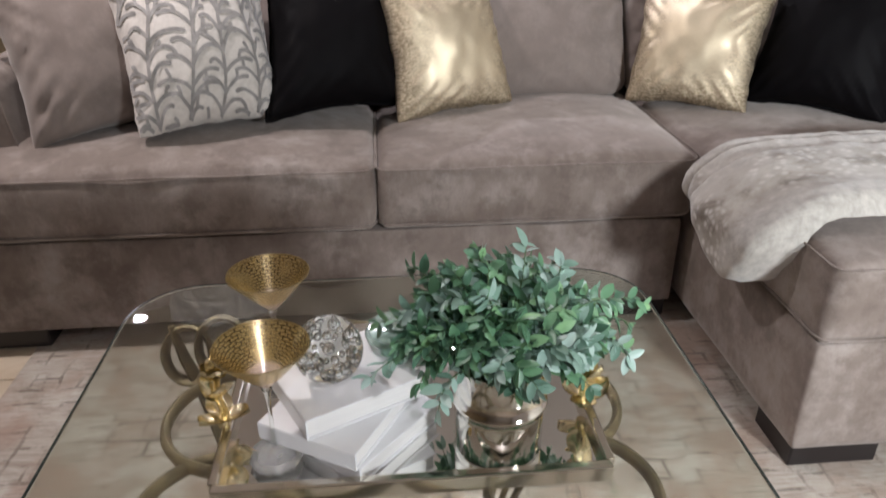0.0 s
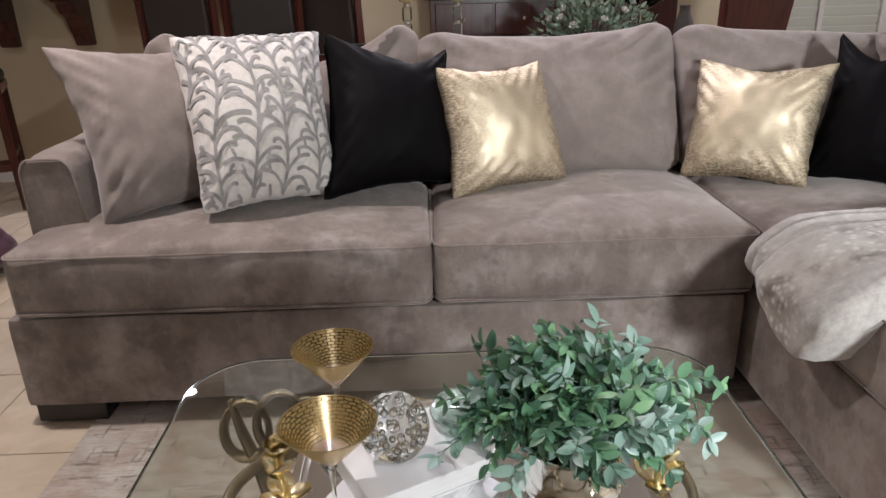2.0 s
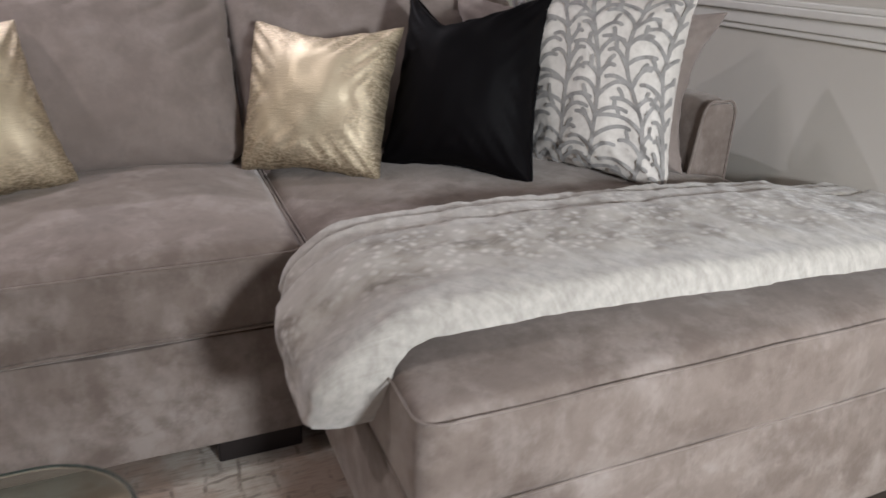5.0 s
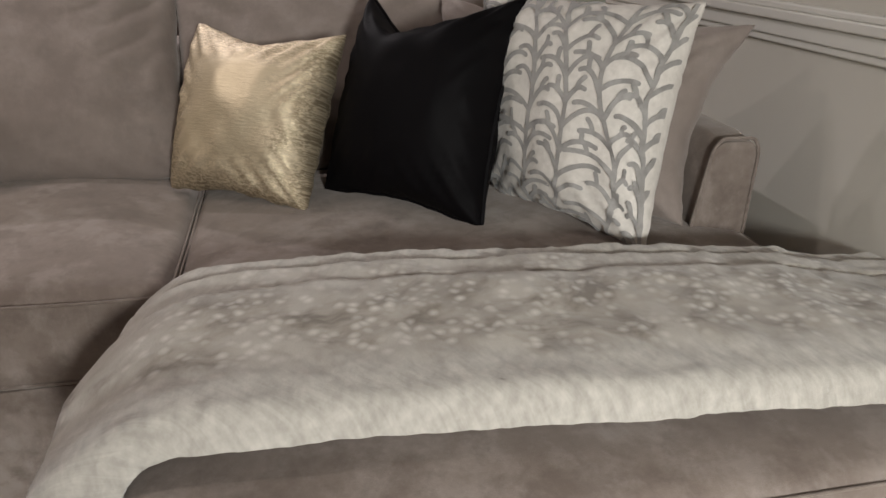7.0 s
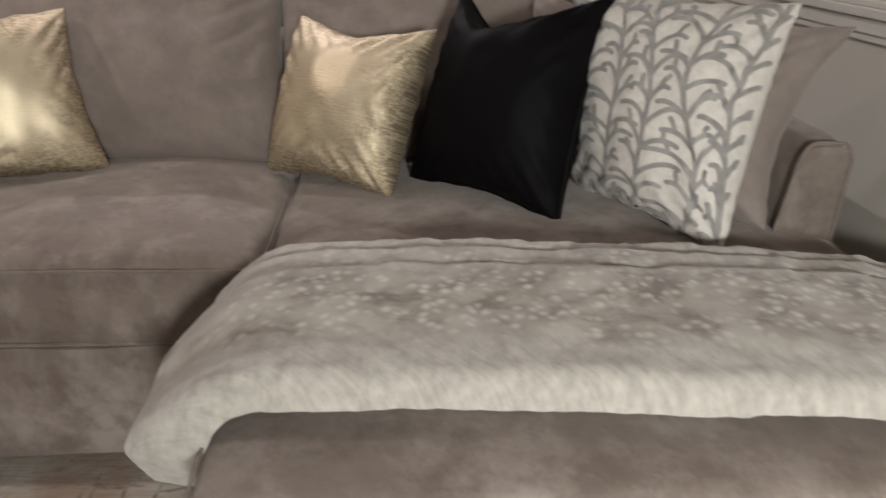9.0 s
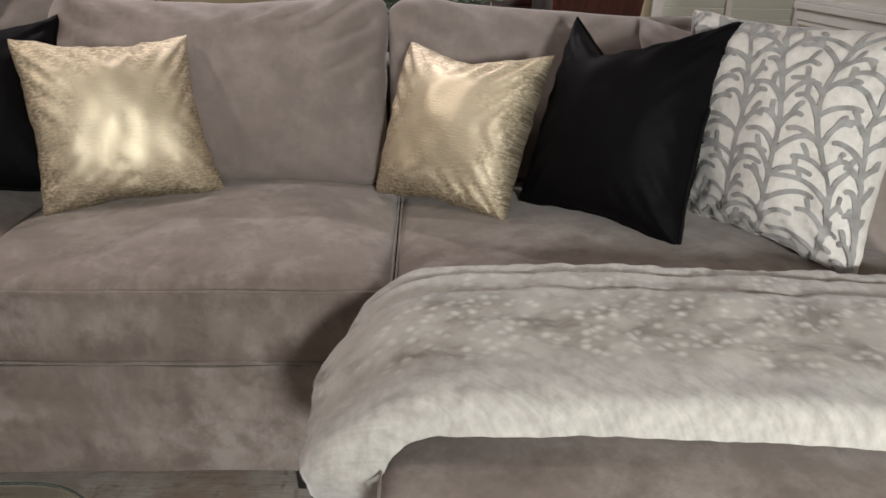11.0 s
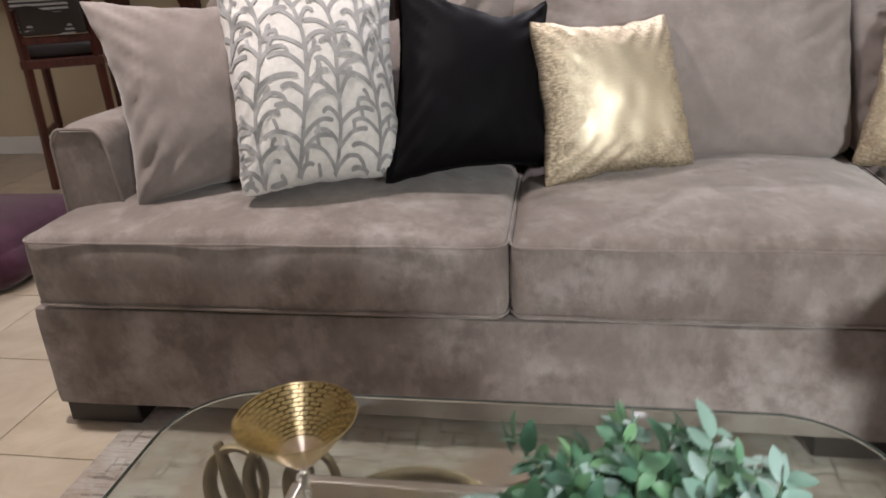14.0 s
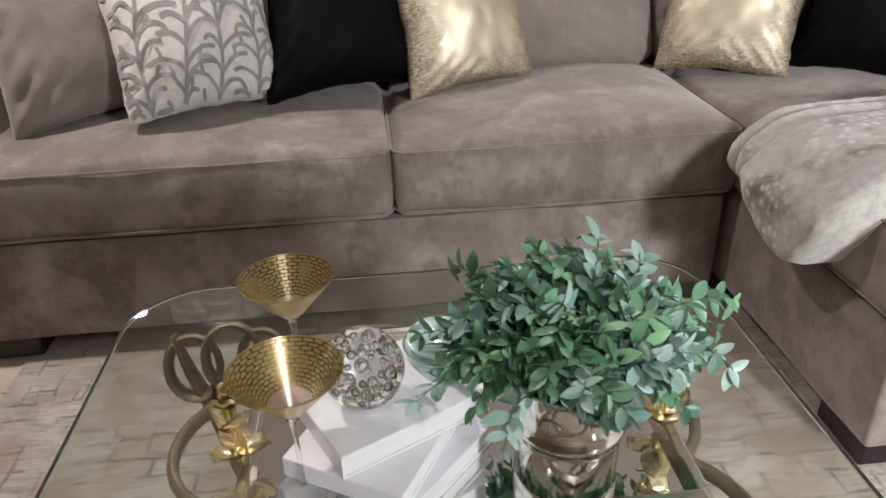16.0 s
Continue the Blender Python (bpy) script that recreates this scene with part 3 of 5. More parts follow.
def piping(x0, x1, y0, y1, z, r=0.0032, corner=0.04):
    pts = []
    for cx, cy, a0 in ((x1 - corner, y0 + corner, -90), (x1 - corner, y1 - corner, 0), (x0 + corner, y1 - corner, 90), (x0 + corner, y0 + corner, 180)):
        for k in range(6):
            a = radians(a0 + 90 * k / 5)
            pts.append(Vector((cx + corner * math.cos(a), cy + corner * math.sin(a), z)))
    full = []
    for a, b in zip(pts, pts[1:] + pts[:1]):
        n = max(1, int((b - a).length / 0.05))
        for k in range(n):
            p = a.lerp(b, k / n)
            p.z += 0.003 * wob(p.x, p.y, 0, 6)
            full.append(p)
    return tube(full, r, 6, closed=True)


for x0, x1, z in ((-1.197, -0.002, 0.526), (0.002, 0.927, 0.524), (-1.197, -0.002, 0.359), (0.002, 0.927, 0.359)):
    under(sofa, part("piping", piping(x0, x1, -0.016, 0.84, z), TAUPE))


def arm_edge(x0, x1, y, z0, z1, r, taper):
    pts = []
    for x, z in [(x0, z0)] + [(x0 + r - r * math.cos(a), z1 - r + r * math.sin(a)) for a in [math.pi / 2 * k / 6 for k in range(7)]] + [(x1 - r + r * math.sin(a), z1 - r + r * math.cos(a)) for a in [math.pi / 2 * k / 6 for k in range(7)]] + [(x1, z0)]:
        h = (z - z0) / (z1 - z0)
        inner = (x - x0) / (x1 - x0) if taper > 0 else (x1 - x) / (x1 - x0)
        pts.append((x - taper * h * inner, y, z))
    full = []
    for a, b in zip(pts, pts[1:]):
        full += [Vector(a).lerp(Vector(b), k / 4) for k in range(4)]
    return tube(full + [Vector(pts[-1])], 0.0042, 6)


under(sofa, part("piping", arm_edge(-1.195, -0.965, 0.189, 0.05, 0.757, 0.05, 0.085), TAUPE))

SOFA_BACKS = (
    # bottom left, bottom right, top right, top left, thickness, seed
    ((-0.985, 0.60, 0.556), (-0.03, 0.60, 0.556), (-0.03, 0.80, 1.03), (-0.99, 0.80, 1.015), 0.11, 1.0, 0.13),
    ((-0.02, 0.60, 0.556), (0.885, 0.60, 0.556), (0.885, 0.815, 1.025), (-0.03, 0.80, 1.01), 0.125, 4.0, 0.02),
)
for bl, br, tr, tl, thick, seed, chop in SOFA_BACKS:
    p = Pillow(bl, br, tr, tl, thick, 0.02, chop, 0.05, 0.36, seed, 0.013, 1.0, 0.08, 0.045 if chop > 0.1 else 0.02, 0.004)
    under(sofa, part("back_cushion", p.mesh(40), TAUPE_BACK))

# ---- chaise ----
chaise = thing("chaise", 1.55, 0.2, 0, "wide taupe velvet chaise joined to the sofa end", "chaise")
under(chaise, part("base", slab(0.945, 2.165, -0.676, SOFA_BACK, 0.044, 0.340, 0.012, 0.0, 0.004, 32, 40, 6, 11.0), TAUPE))
under(chaise, part("seat_cushion", slab(0.938, 2.178, -0.684, 0.86, 0.338, 0.538, 0.026, 0.036, 0.009, 36, 44, 8, 12.0), TAUPE))
under(chaise, part("arm", arch_box(1.97, 2.165, 0.075, SOFA_BACK, 0.05, 0.768, 0.045, 0.0, -0.085), TAUPE))
under(chaise, part("piping", arm_edge(1.97, 2.165, 0.074, 0.05, 0.763, 0.045, -0.085), TAUPE))
under(chaise, part("back_frame", slab(0.935, 2.10, 0.80, SOFA_BACK, 0.30, 0.86, 0.04, 0.01, 0.004, 30, 8, 12, 14.0), TAUPE_BACK))
for x0, x1, y0, y1 in ((0.955, 1.175, -0.665, -0.50), (1.94, 2.15, -0.665, -0.56), (0.955, 1.1, 0.86, 0.96), (2.0, 2.15, 0.86, 0.96)):
    under(chaise, part("foot", box(x0, x1, y0, y1, FZ + 0.009, 0.050, 0.004, 1), BLACK_WOOD, None, "black block foot", smooth=False))
for z in (0.526, 0.357):
    under(chaise, part("piping", piping(0.936, 2.180, -0.687, 0.86, z, 0.0024), TAUPE))
p = Pillow((0.91, 0.62, 0.556), (1.80, 0.62, 0.556), (1.80, 0.80, 0.97), (0.905, 0.82, 1.02), 0.12, 0.02, 0.0, 0.05, 0.36, 9.0, 0.013, 1.0, 0.08, 0.015, 0.004)
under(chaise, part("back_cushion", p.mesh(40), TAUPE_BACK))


# ---- loose pillows ----
def loose(name, p, mat, label, rim=None, group="pillows on the sofa"):
    ob = part(name, p.mesh(44), mat, None, label)
    tagged(ob, label, "pillow", group)
    if rim:
        part("piping", p.rim(rim), mat, ob)
    return ob


loose("back_pillow", Pillow((-0.965, 0.165, 0.56), (-0.54, 0.46, 0.56), (-0.60, 0.60, 1.055), (-1.135, 0.36, 1.055), 0.15, 0.14, 0.02, 0.05, 0.45, 2.0, 0.011, 1.0, 0.02, 0.0, 0.010), TAUPE_BACK, "large taupe velvet pillow leaning on the sofa arm")
loose("back_pillow", Pillow((1.52, 0.58, 0.57), (2.005, 0.075, 0.57), (2.15, 0.16, 0.985), (1.585, 0.70, 0.995), 0.14, 0.15, 0.02, 0.05, 0.45, 6.0, 0.011, 1.0, 0.02, 0.0, 0.010), TAUPE_BACK, "large taupe velvet pillow leaning on the chaise arm")
PAT_A = Pillow((-0.652, 0.122, 0.603), (-0.29, 0.30, 0.605), (-0.345, 0.53, 1.065), (-0.765, 0.385, 1.07), 0.155, 0.075, 0.0, 0.05, 0.5, 3.0, 0.008, 1.0, 0.02, 0.0, 0.014)
PAT_B = Pillow((1.655, 0.355, 0.575), (1.856, -0.045, 0.572), (1.99, 0.10, 1.035), (1.625, 0.415, 1.04), 0.130, 0.085, 0.0, 0.05, 0.5, 8.0, 0.008, 1.0, 0.02, 0.0, 0.014)
pat_a = loose("patterned_pillow", PAT_A, CREAM_CLOTH, "cream pillow with a grey branching coral print")
pat_b = loose("patterned_pillow", PAT_B, CREAM_CLOTH, "cream branch-print pillow standing beside the chaise arm")
loose("black_pillow", Pillow((-0.318, 0.240, 0.602), (0.10, 0.42, 0.594), (0.062, 0.62, 1.02), (-0.325, 0.575, 1.05), 0.145, 0.12, 0.115, 0.28, 0.46, 5.0, 0.007), BLACK_CLOTH, "black satin pillow with a karate-chop crease on top", 0.006)
loose("black_pillow", Pillow((1.245, 0.41, 0.575), (1.557, 0.13, 0.568), (1.69, 0.30, 1.02), (1.39, 0.555, 1.045), 0.15, 0.12, 0.135, -0.28, 0.46, 7.0, 0.007), BLACK_CLOTH, "black satin pillow with a deep top crease on the chaise", 0.006)
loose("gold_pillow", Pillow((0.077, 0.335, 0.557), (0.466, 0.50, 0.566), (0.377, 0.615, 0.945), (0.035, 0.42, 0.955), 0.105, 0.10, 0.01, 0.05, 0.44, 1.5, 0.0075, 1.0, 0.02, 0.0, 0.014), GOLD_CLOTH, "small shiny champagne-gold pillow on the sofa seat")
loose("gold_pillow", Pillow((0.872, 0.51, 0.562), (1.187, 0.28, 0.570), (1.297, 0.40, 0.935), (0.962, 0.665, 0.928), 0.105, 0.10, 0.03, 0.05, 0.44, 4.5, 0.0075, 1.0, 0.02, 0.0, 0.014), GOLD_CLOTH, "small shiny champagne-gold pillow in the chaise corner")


def print_strokes(p, seed):
    """Coral print: swaying stems, from which arms arch up and over towards the next stem, with rounded tips and small fingers."""
    rng = random.Random(seed)
    bm = bmesh.new()
    half = 0.020

    def lay(u, v):
        u, v = max(-0.998, min(0.998, u)), max(-0.998, min(0.998, v))
        return bm.verts.new(p.point(u, v, 0.0026 + 0.006 * max(abs(u), abs(v)) ** 8))

    def strip(pts, tip):
        pts = [q for q in pts if abs(q[0]) < 1.0 and abs(q[1]) < 1.0]
        if len(pts) < 3:
            return
        last, n = None, len(pts)
        for k, (u, v) in enumerate(pts):
            a, b = pts[max(k - 1, 0)], pts[min(k + 1, n - 1)]
            dx, dy = b[0] - a[0], b[1] - a[1]
            d = math.hypot(dx, dy) or 1
            row = [lay(u - s * dy / d * half, v + s * dx / d * half) for s in (-1, 1)]
            if last:
                bm.faces.new((last[0], row[0], row[1], last[1]))
            last = row
        if tip:
            ang = math.atan2(dy, dx)
            arc = [lay(u + half * math.cos(ang + t), v + half * math.sin(ang + t)) for t in (-1.05, -0.52, 0, 0.52, 1.05)]
            bm.faces.new([last[0]] + arc + [last[1]])

    def curve(a, b, c, n=11):
        return [tuple(a[q] * (1 - t) ** 2 + 2 * b[q] * t * (1 - t) + c[q] * t * t for q in (0, 1)) for t in [k / n for k in range(n + 1)]]

    def stem_at(s, v):
        return -1.06 + gap * s + shift[s] + 0.095 * math.sin(phase[s] + 2.9 * v) + 0.16 * noise.noise(Vector((s * 0.7, v * 1.1, seed)))

    gap, count = 0.40, 7
    shift = [rng.uniform(-0.04, 0.04) for _ in range(count)]
    phase = [0.9 * s + rng.uniform(-0.5, 0.5) for s in range(count)]
    for s in range(count):
        strip([(stem_at(s, v), v) for v in [-1 + k / 40 for k in range(81)]], False)
    for s in range(-1, count):
        v, side = -1.25 + rng.uniform(0, 0.1), 1
        while v < 1.0:
            long_one = rng.uniform(0.62, 0.90) if rng.random() < 0.5 else rng.uniform(0.42, 0.55)
            home, other = (s, s + 1) if side > 0 else (s + 1, s)
            if 0 <= home < count:
                x0 = stem_at(home, v)
                width = gap if not 0 <= other < count else abs(stem_at(other, v + 0.1) - x0)
                dx = side * width * long_one
                rise = rng.uniform(0.08, 0.20)
                arm = curve((x0, v), (x0 + dx * rng.uniform(0.35, 0.6), v + rise + rng.uniform(0.03, 0.09)), (x0 + dx, v + rise))
                strip(arm, True)
                if rng.random() < 0.55:
                    a = arm[rng.randrange(5, 8)]
                    strip(curve(a, (a[0] + side * 0.01, a[1] + 0.06), (a[0] + side * rng.uniform(0.0, 0.06), a[1] + rng.uniform(0.07, 0.105)), 6), True)
            v += rng.uniform(0.085, 0.115)
            side = -side
    return bm


part("print", print_strokes(PAT_A, 11), GREY_PRINT, pat_a, "grey branching print")
part("print", print_strokes(PAT_B, 23), GREY_PRINT, pat_b, "grey branching print")

# ---- fur throw over the chaise ----
throw = thing("fur_throw", 1.5, -0.35, 0.57, "folded cream faux-fur throw draped across the chaise", "throw")


def seat_top(x, y):
    u = max(-1, min(1, (x - 1.558) / 0.62))
    v = max(-1, min(1, (y - 0.085) / 0.775))
    return 0.538 + 0.036 * (1 - u ** 4) * (1 - v ** 4)


def throw_layer(yb_left, yb_right, yf_left, yf_right, lift, thick, hang, seed, nx=120, ny=26, plain_back=None):
    """A thick layer that runs along x, folds over the chaise's side edge and hangs; hang(w) is its drop at w across."""
    bm = bmesh.new()
    layer = bm.loops.layers.uv.new("uv")
    where = {}
    rows = []
    x_edge, x_end = 0.955, 2.30
    for face in (1, 0):
        row = []
        for i in range(nx + 1):
            line = []
            for j in range(ny + 1):
                w = j / ny
                drop = hang(w)
                total = (x_end - x_edge) + drop
                s = total * i / nx
                span = abs(yb_left - yf_left)
                rim = min(1.0, min(s + 0.03, total - s) / 0.045)
                rim = min(rim, w * span / 0.034, (1 - w) * span / 0.022)
                rim = math.sqrt(max(0.0, 1 - (1 - min(1, rim)) ** 2))
                h = face * thick * rim
                edge_r = 0.05
                d = s - (x_end - x_edge)
                if d < -edge_r:
                    x, nxv, nzv = x_end - s, 0.0, 1.0
                    zdrop = 0.0
                else:
                    a = min(math.pi / 2, (d + edge_r) / (edge_r * 1.3))
                    x = x_edge + edge_r - edge_r * math.sin(a) * 1.3
                    zdrop = edge_r * (1 - math.cos(a)) * 1.3 + max(0.0, d + edge_r - edge_r * 1.3 * math.pi / 2)
                    nxv, nzv = -math.sin(a), math.cos(a)
                t = (x - x_edge) / (x_end - x_edge)
                yb = yb_left + (yb_right - yb_left) * t
                yf = yf_left + (yf_right - yf_left) * t
                y = yf + (yb - yf) * w
                h *= 1 + 0.3 * (1 - nzv) * face
                fluff = 0.008 * wob(x, y, zdrop, 9, seed) + 0.003 * wob(x, y, zdrop, 26, seed) + 0.004 * wob(x * 1.6, y * 0.5, zdrop, 34, seed + 2)
                h += face * fluff * rim
                z0 = seat_top(max(x, 0.955), y) - 0.006 + lift * (1 - 0.5 * w if seed < 2 else 1)
                y += (0.010 * wob(x, 0, zdrop, 6, seed + 9) + 0.005 * wob(x, 0, zdrop, 38, seed + 3)) * (1 if w < 0.5 else 0.6)
                line.append(bm.verts.new((x + nxv * (h + face * lift * (1 - nzv)) - face * 0.022 * (1 - nzv) * (0.4 + 0.6 * math.sin(math.pi * w)), y, z0 - zdrop + nzv * h)))
                where[line[-1]] = (i / nx, w if plain_back is None else plain_back)
            row.append(line)
        rows.append(row)
    top, low = rows
    for i in range(nx):
        for j in range(ny):
            bm.faces.new((top[i][j], top[i][j + 1], top[i + 1][j + 1], top[i + 1][j]))
            bm.faces.new((low[i][j], low[i + 1][j], low[i + 1][j + 1], low[i][j + 1]))
    for i in range(nx):
        bm.faces.new((top[i][0], top[i + 1][0], low[i + 1][0], low[i][0]))
        bm.faces.new((top[i][ny], low[i][ny], low[i + 1][ny], top[i + 1][ny]))
    for j in range(ny):
        bm.faces.new((top[0][j], low[0][j], low[0][j + 1], top[0][j + 1]))
        bm.faces.new((top[nx][j], top[nx][j + 1], low[nx][j + 1], low[nx][j]))
    bmesh.ops.recalc_face_normals(bm, faces=bm.faces)
    for face in bm.faces:
        for loop in face.loops:
            loop[layer].uv = where[loop.vert]
    return bm


def hang_main(w):
    if w < 0.36:
        t = w / 0.36
        return 0.045 + 0.155 * math.sin(math.pi / 2 * t) ** 0.9
    t = (w - 0.36) / 0.64
    return 0.20 - 0.10 * t ** 1.4


def hang_fold(w):
    return 0.11 - 0.05 * w


layers = [
    throw_layer(-0.175, -0.265, -0.548, -0.635, 0.044, 0.046, hang_main, 1.0, 120, 48),
    throw_layer(-0.095, -0.19, -0.205, -0.295, 0.006, 0.056, hang_fold, 5.0, 110, 36, 0.90),
    throw_layer(-0.040, -0.140, -0.118, -0.212, 0.0, 0.052, hang_fold, 8.0, 110, 36, 0.12),
]


for bm in layers:
    under(throw, part("fold", bm, FUR))

# ---- wall trim and floor ----
rail = thing("chair_rail", WALL_X - 0.02, -1.4, 0.98, "white moulded chair rail along the grey wall", "trim", "", "structure")
for z0, z1, d in ((0.930, 0.948, 0.012), (0.948, 0.985, 0.020), (0.985, 1.008, 0.034), (1.008, 1.024, 0.026)):
    under(rail, part("moulding", box(WALL_X - d, WALL_X, -8.1, 1.3, z0, z1, 0.004, 2), WHITE_PAINT, smooth=False))
skirting = part("baseboard", box(WALL_X - 0.016, WALL_X, -8.1, 1.3, FZ, 0.09, 0.005, 2), WHITE_PAINT, None, "white painted baseboard along the wall", smooth=False)
tagged(skirting, category="trim", kind="structure")

rug = part("rug", box(-1.05, 1.42, -2.5, 0.45, FZ, FZ + 0.009, 0.003, 1), RUG, None, "distressed grey-beige rug with a worn maze pattern", smooth=False)
tagged(rug, category="rug")

# ---- coffee table ----
TOP = 0.455
CX, CY = 0.03, -1.02
table = thing("coffee_table", CX, CY, 0, "square glass coffee table with rounded corners on a bronze base", "table")


def round_rect(x0, x1, y0, y1, r, n=10):
    pts = []
    for cx, cy, a0 in ((x1 - r, y0 + r, -90), (x1 - r, y1 - r, 0), (x0 + r, y1 - r, 90), (x0 + r, y0 + r, 180)):
        for k in range(n + 1):
            a = radians(a0 + 90 * k / n)
            pts.append((cx + r * math.cos(a), cy + r * math.sin(a)))
    return pts


def plate(outline, z0, z1, bevel=0.003):
    bm = bmesh.new()
    low = bm.faces.new([bm.verts.new((x, y, z0)) for x, y in outline])
    up = bmesh.ops.extrude_face_region(bm, geom=[low])
    bmesh.ops.translate(bm, vec=(0, 0, z1 - z0), verts=[v for v in up["geom"] if isinstance(v, bmesh.types.BMVert)])
    bmesh.ops.recalc_face_normals(bm, faces=bm.faces)
    if bevel:
        edges = [e for e in bm.edges if abs(e.verts[0].co.z - e.verts[1].co.z) < 1e-6]
        bmesh.ops.bevel(bm, geom=edges, offset=bevel, segments=2, profile=0.5, affect="EDGES")
    return bm


glass_top = under(table, part("glass_top", plate(round_rect(-0.505, 0.565, -1.55, -0.485, 0.14), TOP - 0.012, TOP), TABLE_GLASS, None, "clear rounded glass top", smooth=False))
glass_top.visible_shadow = False
EDGE_GLASS = material("polished_glass_edge", (0.030, 0.040, 0.036), 0.06)
edge_line = [(x, y, TOP - 0.006) for x, y in round_rect(-0.506, 0.566, -1.551, -0.484, 0.14, 14)]
under(table, part("polished_edge", tube(edge_line, 0.0034, 6, True, 1.3), EDGE_GLASS, None, "dark polished glass edge"))
for k in range(8):
    a = radians(22.5 + 45 * k)
    cx, cy = CX + 0.275 * math.cos(a), CY + 0.275 * math.sin(a)
    ring = [(cx + 0.125 * math.cos(2 * math.pi * i / 40), cy + 0.125 * math.sin(2 * math.pi * i / 40), TOP - 0.03 + 0.004 * (k % 2)) for i in range(40)]
    under(table, part("ring", tube(ring, 0.0085, 8, True, 1.5), BRONZE, None, "aged bronze ring"))
for k in range(4):
    a = radians(45 + 90 * k)
    for side in (-1, 0, 1):
        pts = []
        for i in range(17):
            t = i / 16
            r = 0.40 - 0.16 * math.sin(math.pi * t * 0.5) + 0.10 * math.sin(math.pi * t)
            b = a + side * (0.16 * (1 - t) + 0.05)
            pts.append((CX + r * math.cos(b), CY + r * math.sin(b), 0.012 + FZ + (TOP - 0.035 - FZ) * (1 - t) ** 0.8))
        under(table, part("leg", tube(pts, 0.011, 8, False, 0.55), BRONZE, None, "curved bronze strap leg"))
for cx, cz, r in ((-0.405, 0.335, 0.048), (-0.330, 0.350, 0.052), (-0.275, 0.345, 0.040)):
    arc = [(cx + r * math.cos(radians(a)), -0.585 + 0.02 * math.sin(radians(a)), cz + 1.15 * r * math.sin(radians(a))) for a in range(-120, 241, 15)]
    under(table, part("scroll", tube(arc, 0.017, 8, False, 0.45), BRONZE, None, "curled bronze band"))
brace = [(-0.435, -0.57, 0.40), (-0.415, -0.585, 0.33), (-0.385, -0.60, 0.25), (-0.35, -0.64, 0.12), (-0.28, -0.72, 0.0)]
under(table, part("brace", tube(brace, [0.012, 0.020, 0.024, 0.018, 0.014], 8, False, 0.5), BRONZE, None, "broad curved bronze brace"))
floor_ring = [(CX + 0.27 * math.cos(2 * math.pi * i / 56), CY + 0.27 * math.sin(2 * math.pi * i / 56), 0.021 + FZ) for i in range(56)]
under(table, part("floor_ring", tube(floor_ring, 0.012, 8, True), BRONZE))

# ---- tray and what stands on it ----
TZ = TOP + 0.012
tray = thing("mirror_tray", 0.053, -0.925, TOP, "mirrored serving tray with a champagne metal rim and rose handles", "tray")
TX0, TX1, TY0, TY1 = -0.232, 0.339, -1.125, -0.725
under(tray, part("mirror", box(TX0 + 0.004, TX1 - 0.004, TY0 + 0.004, TY1 - 0.004, TOP + 0.001, TZ), MIRROR, None, "mirror base", smooth=False))
for x0, x1, y0, y1 in ((TX0, TX1, TY0 - 0.006, TY0 + 0.010), (TX0, TX1, TY1 - 0.010, TY1 + 0.006), (TX0 - 0.006, TX0 + 0.010, TY0 + 0.011, TY1 - 0.011), (TX1 - 0.010, TX1 + 0.006, TY0 + 0.011, TY1 - 0.011)):
    under(tray, part("rim", box(x0, x1, y0, y1, TOP + 0.001, TOP + 0.031, 0.003, 2), TRAY_METAL, None, "champagne metal rim", smooth=False))


def petal_into(bm, m, length, width, cup, n=6):
    """A cupped petal or leaf with a little thickness, pointing along +y of m."""
    grids = []
    for lift in (0.0, 0.0018):
        grid = []
        for i in range(n + 1):
            t = i / n
            w = width * math.sin(math.pi * min(1, t * 0.92 + 0.08)) ** 0.7
            row = []
            for j in range(5):
                s = j / 2 - 1
                row.append(bm.verts.new(m @ Vector((s * w, t * length, cup * (s * s * 0.6 + t * t) + lift))))
            grid.append(row)
        grids.append(grid)
    for g, flip in ((grids[1], False), (grids[0], True)):
        for i in range(n):
            for j in range(4):
                f = [g[i][j], g[i][j + 1], g[i + 1][j + 1], g[i + 1][j]]
                bm.faces.new(reversed(f) if flip else f)


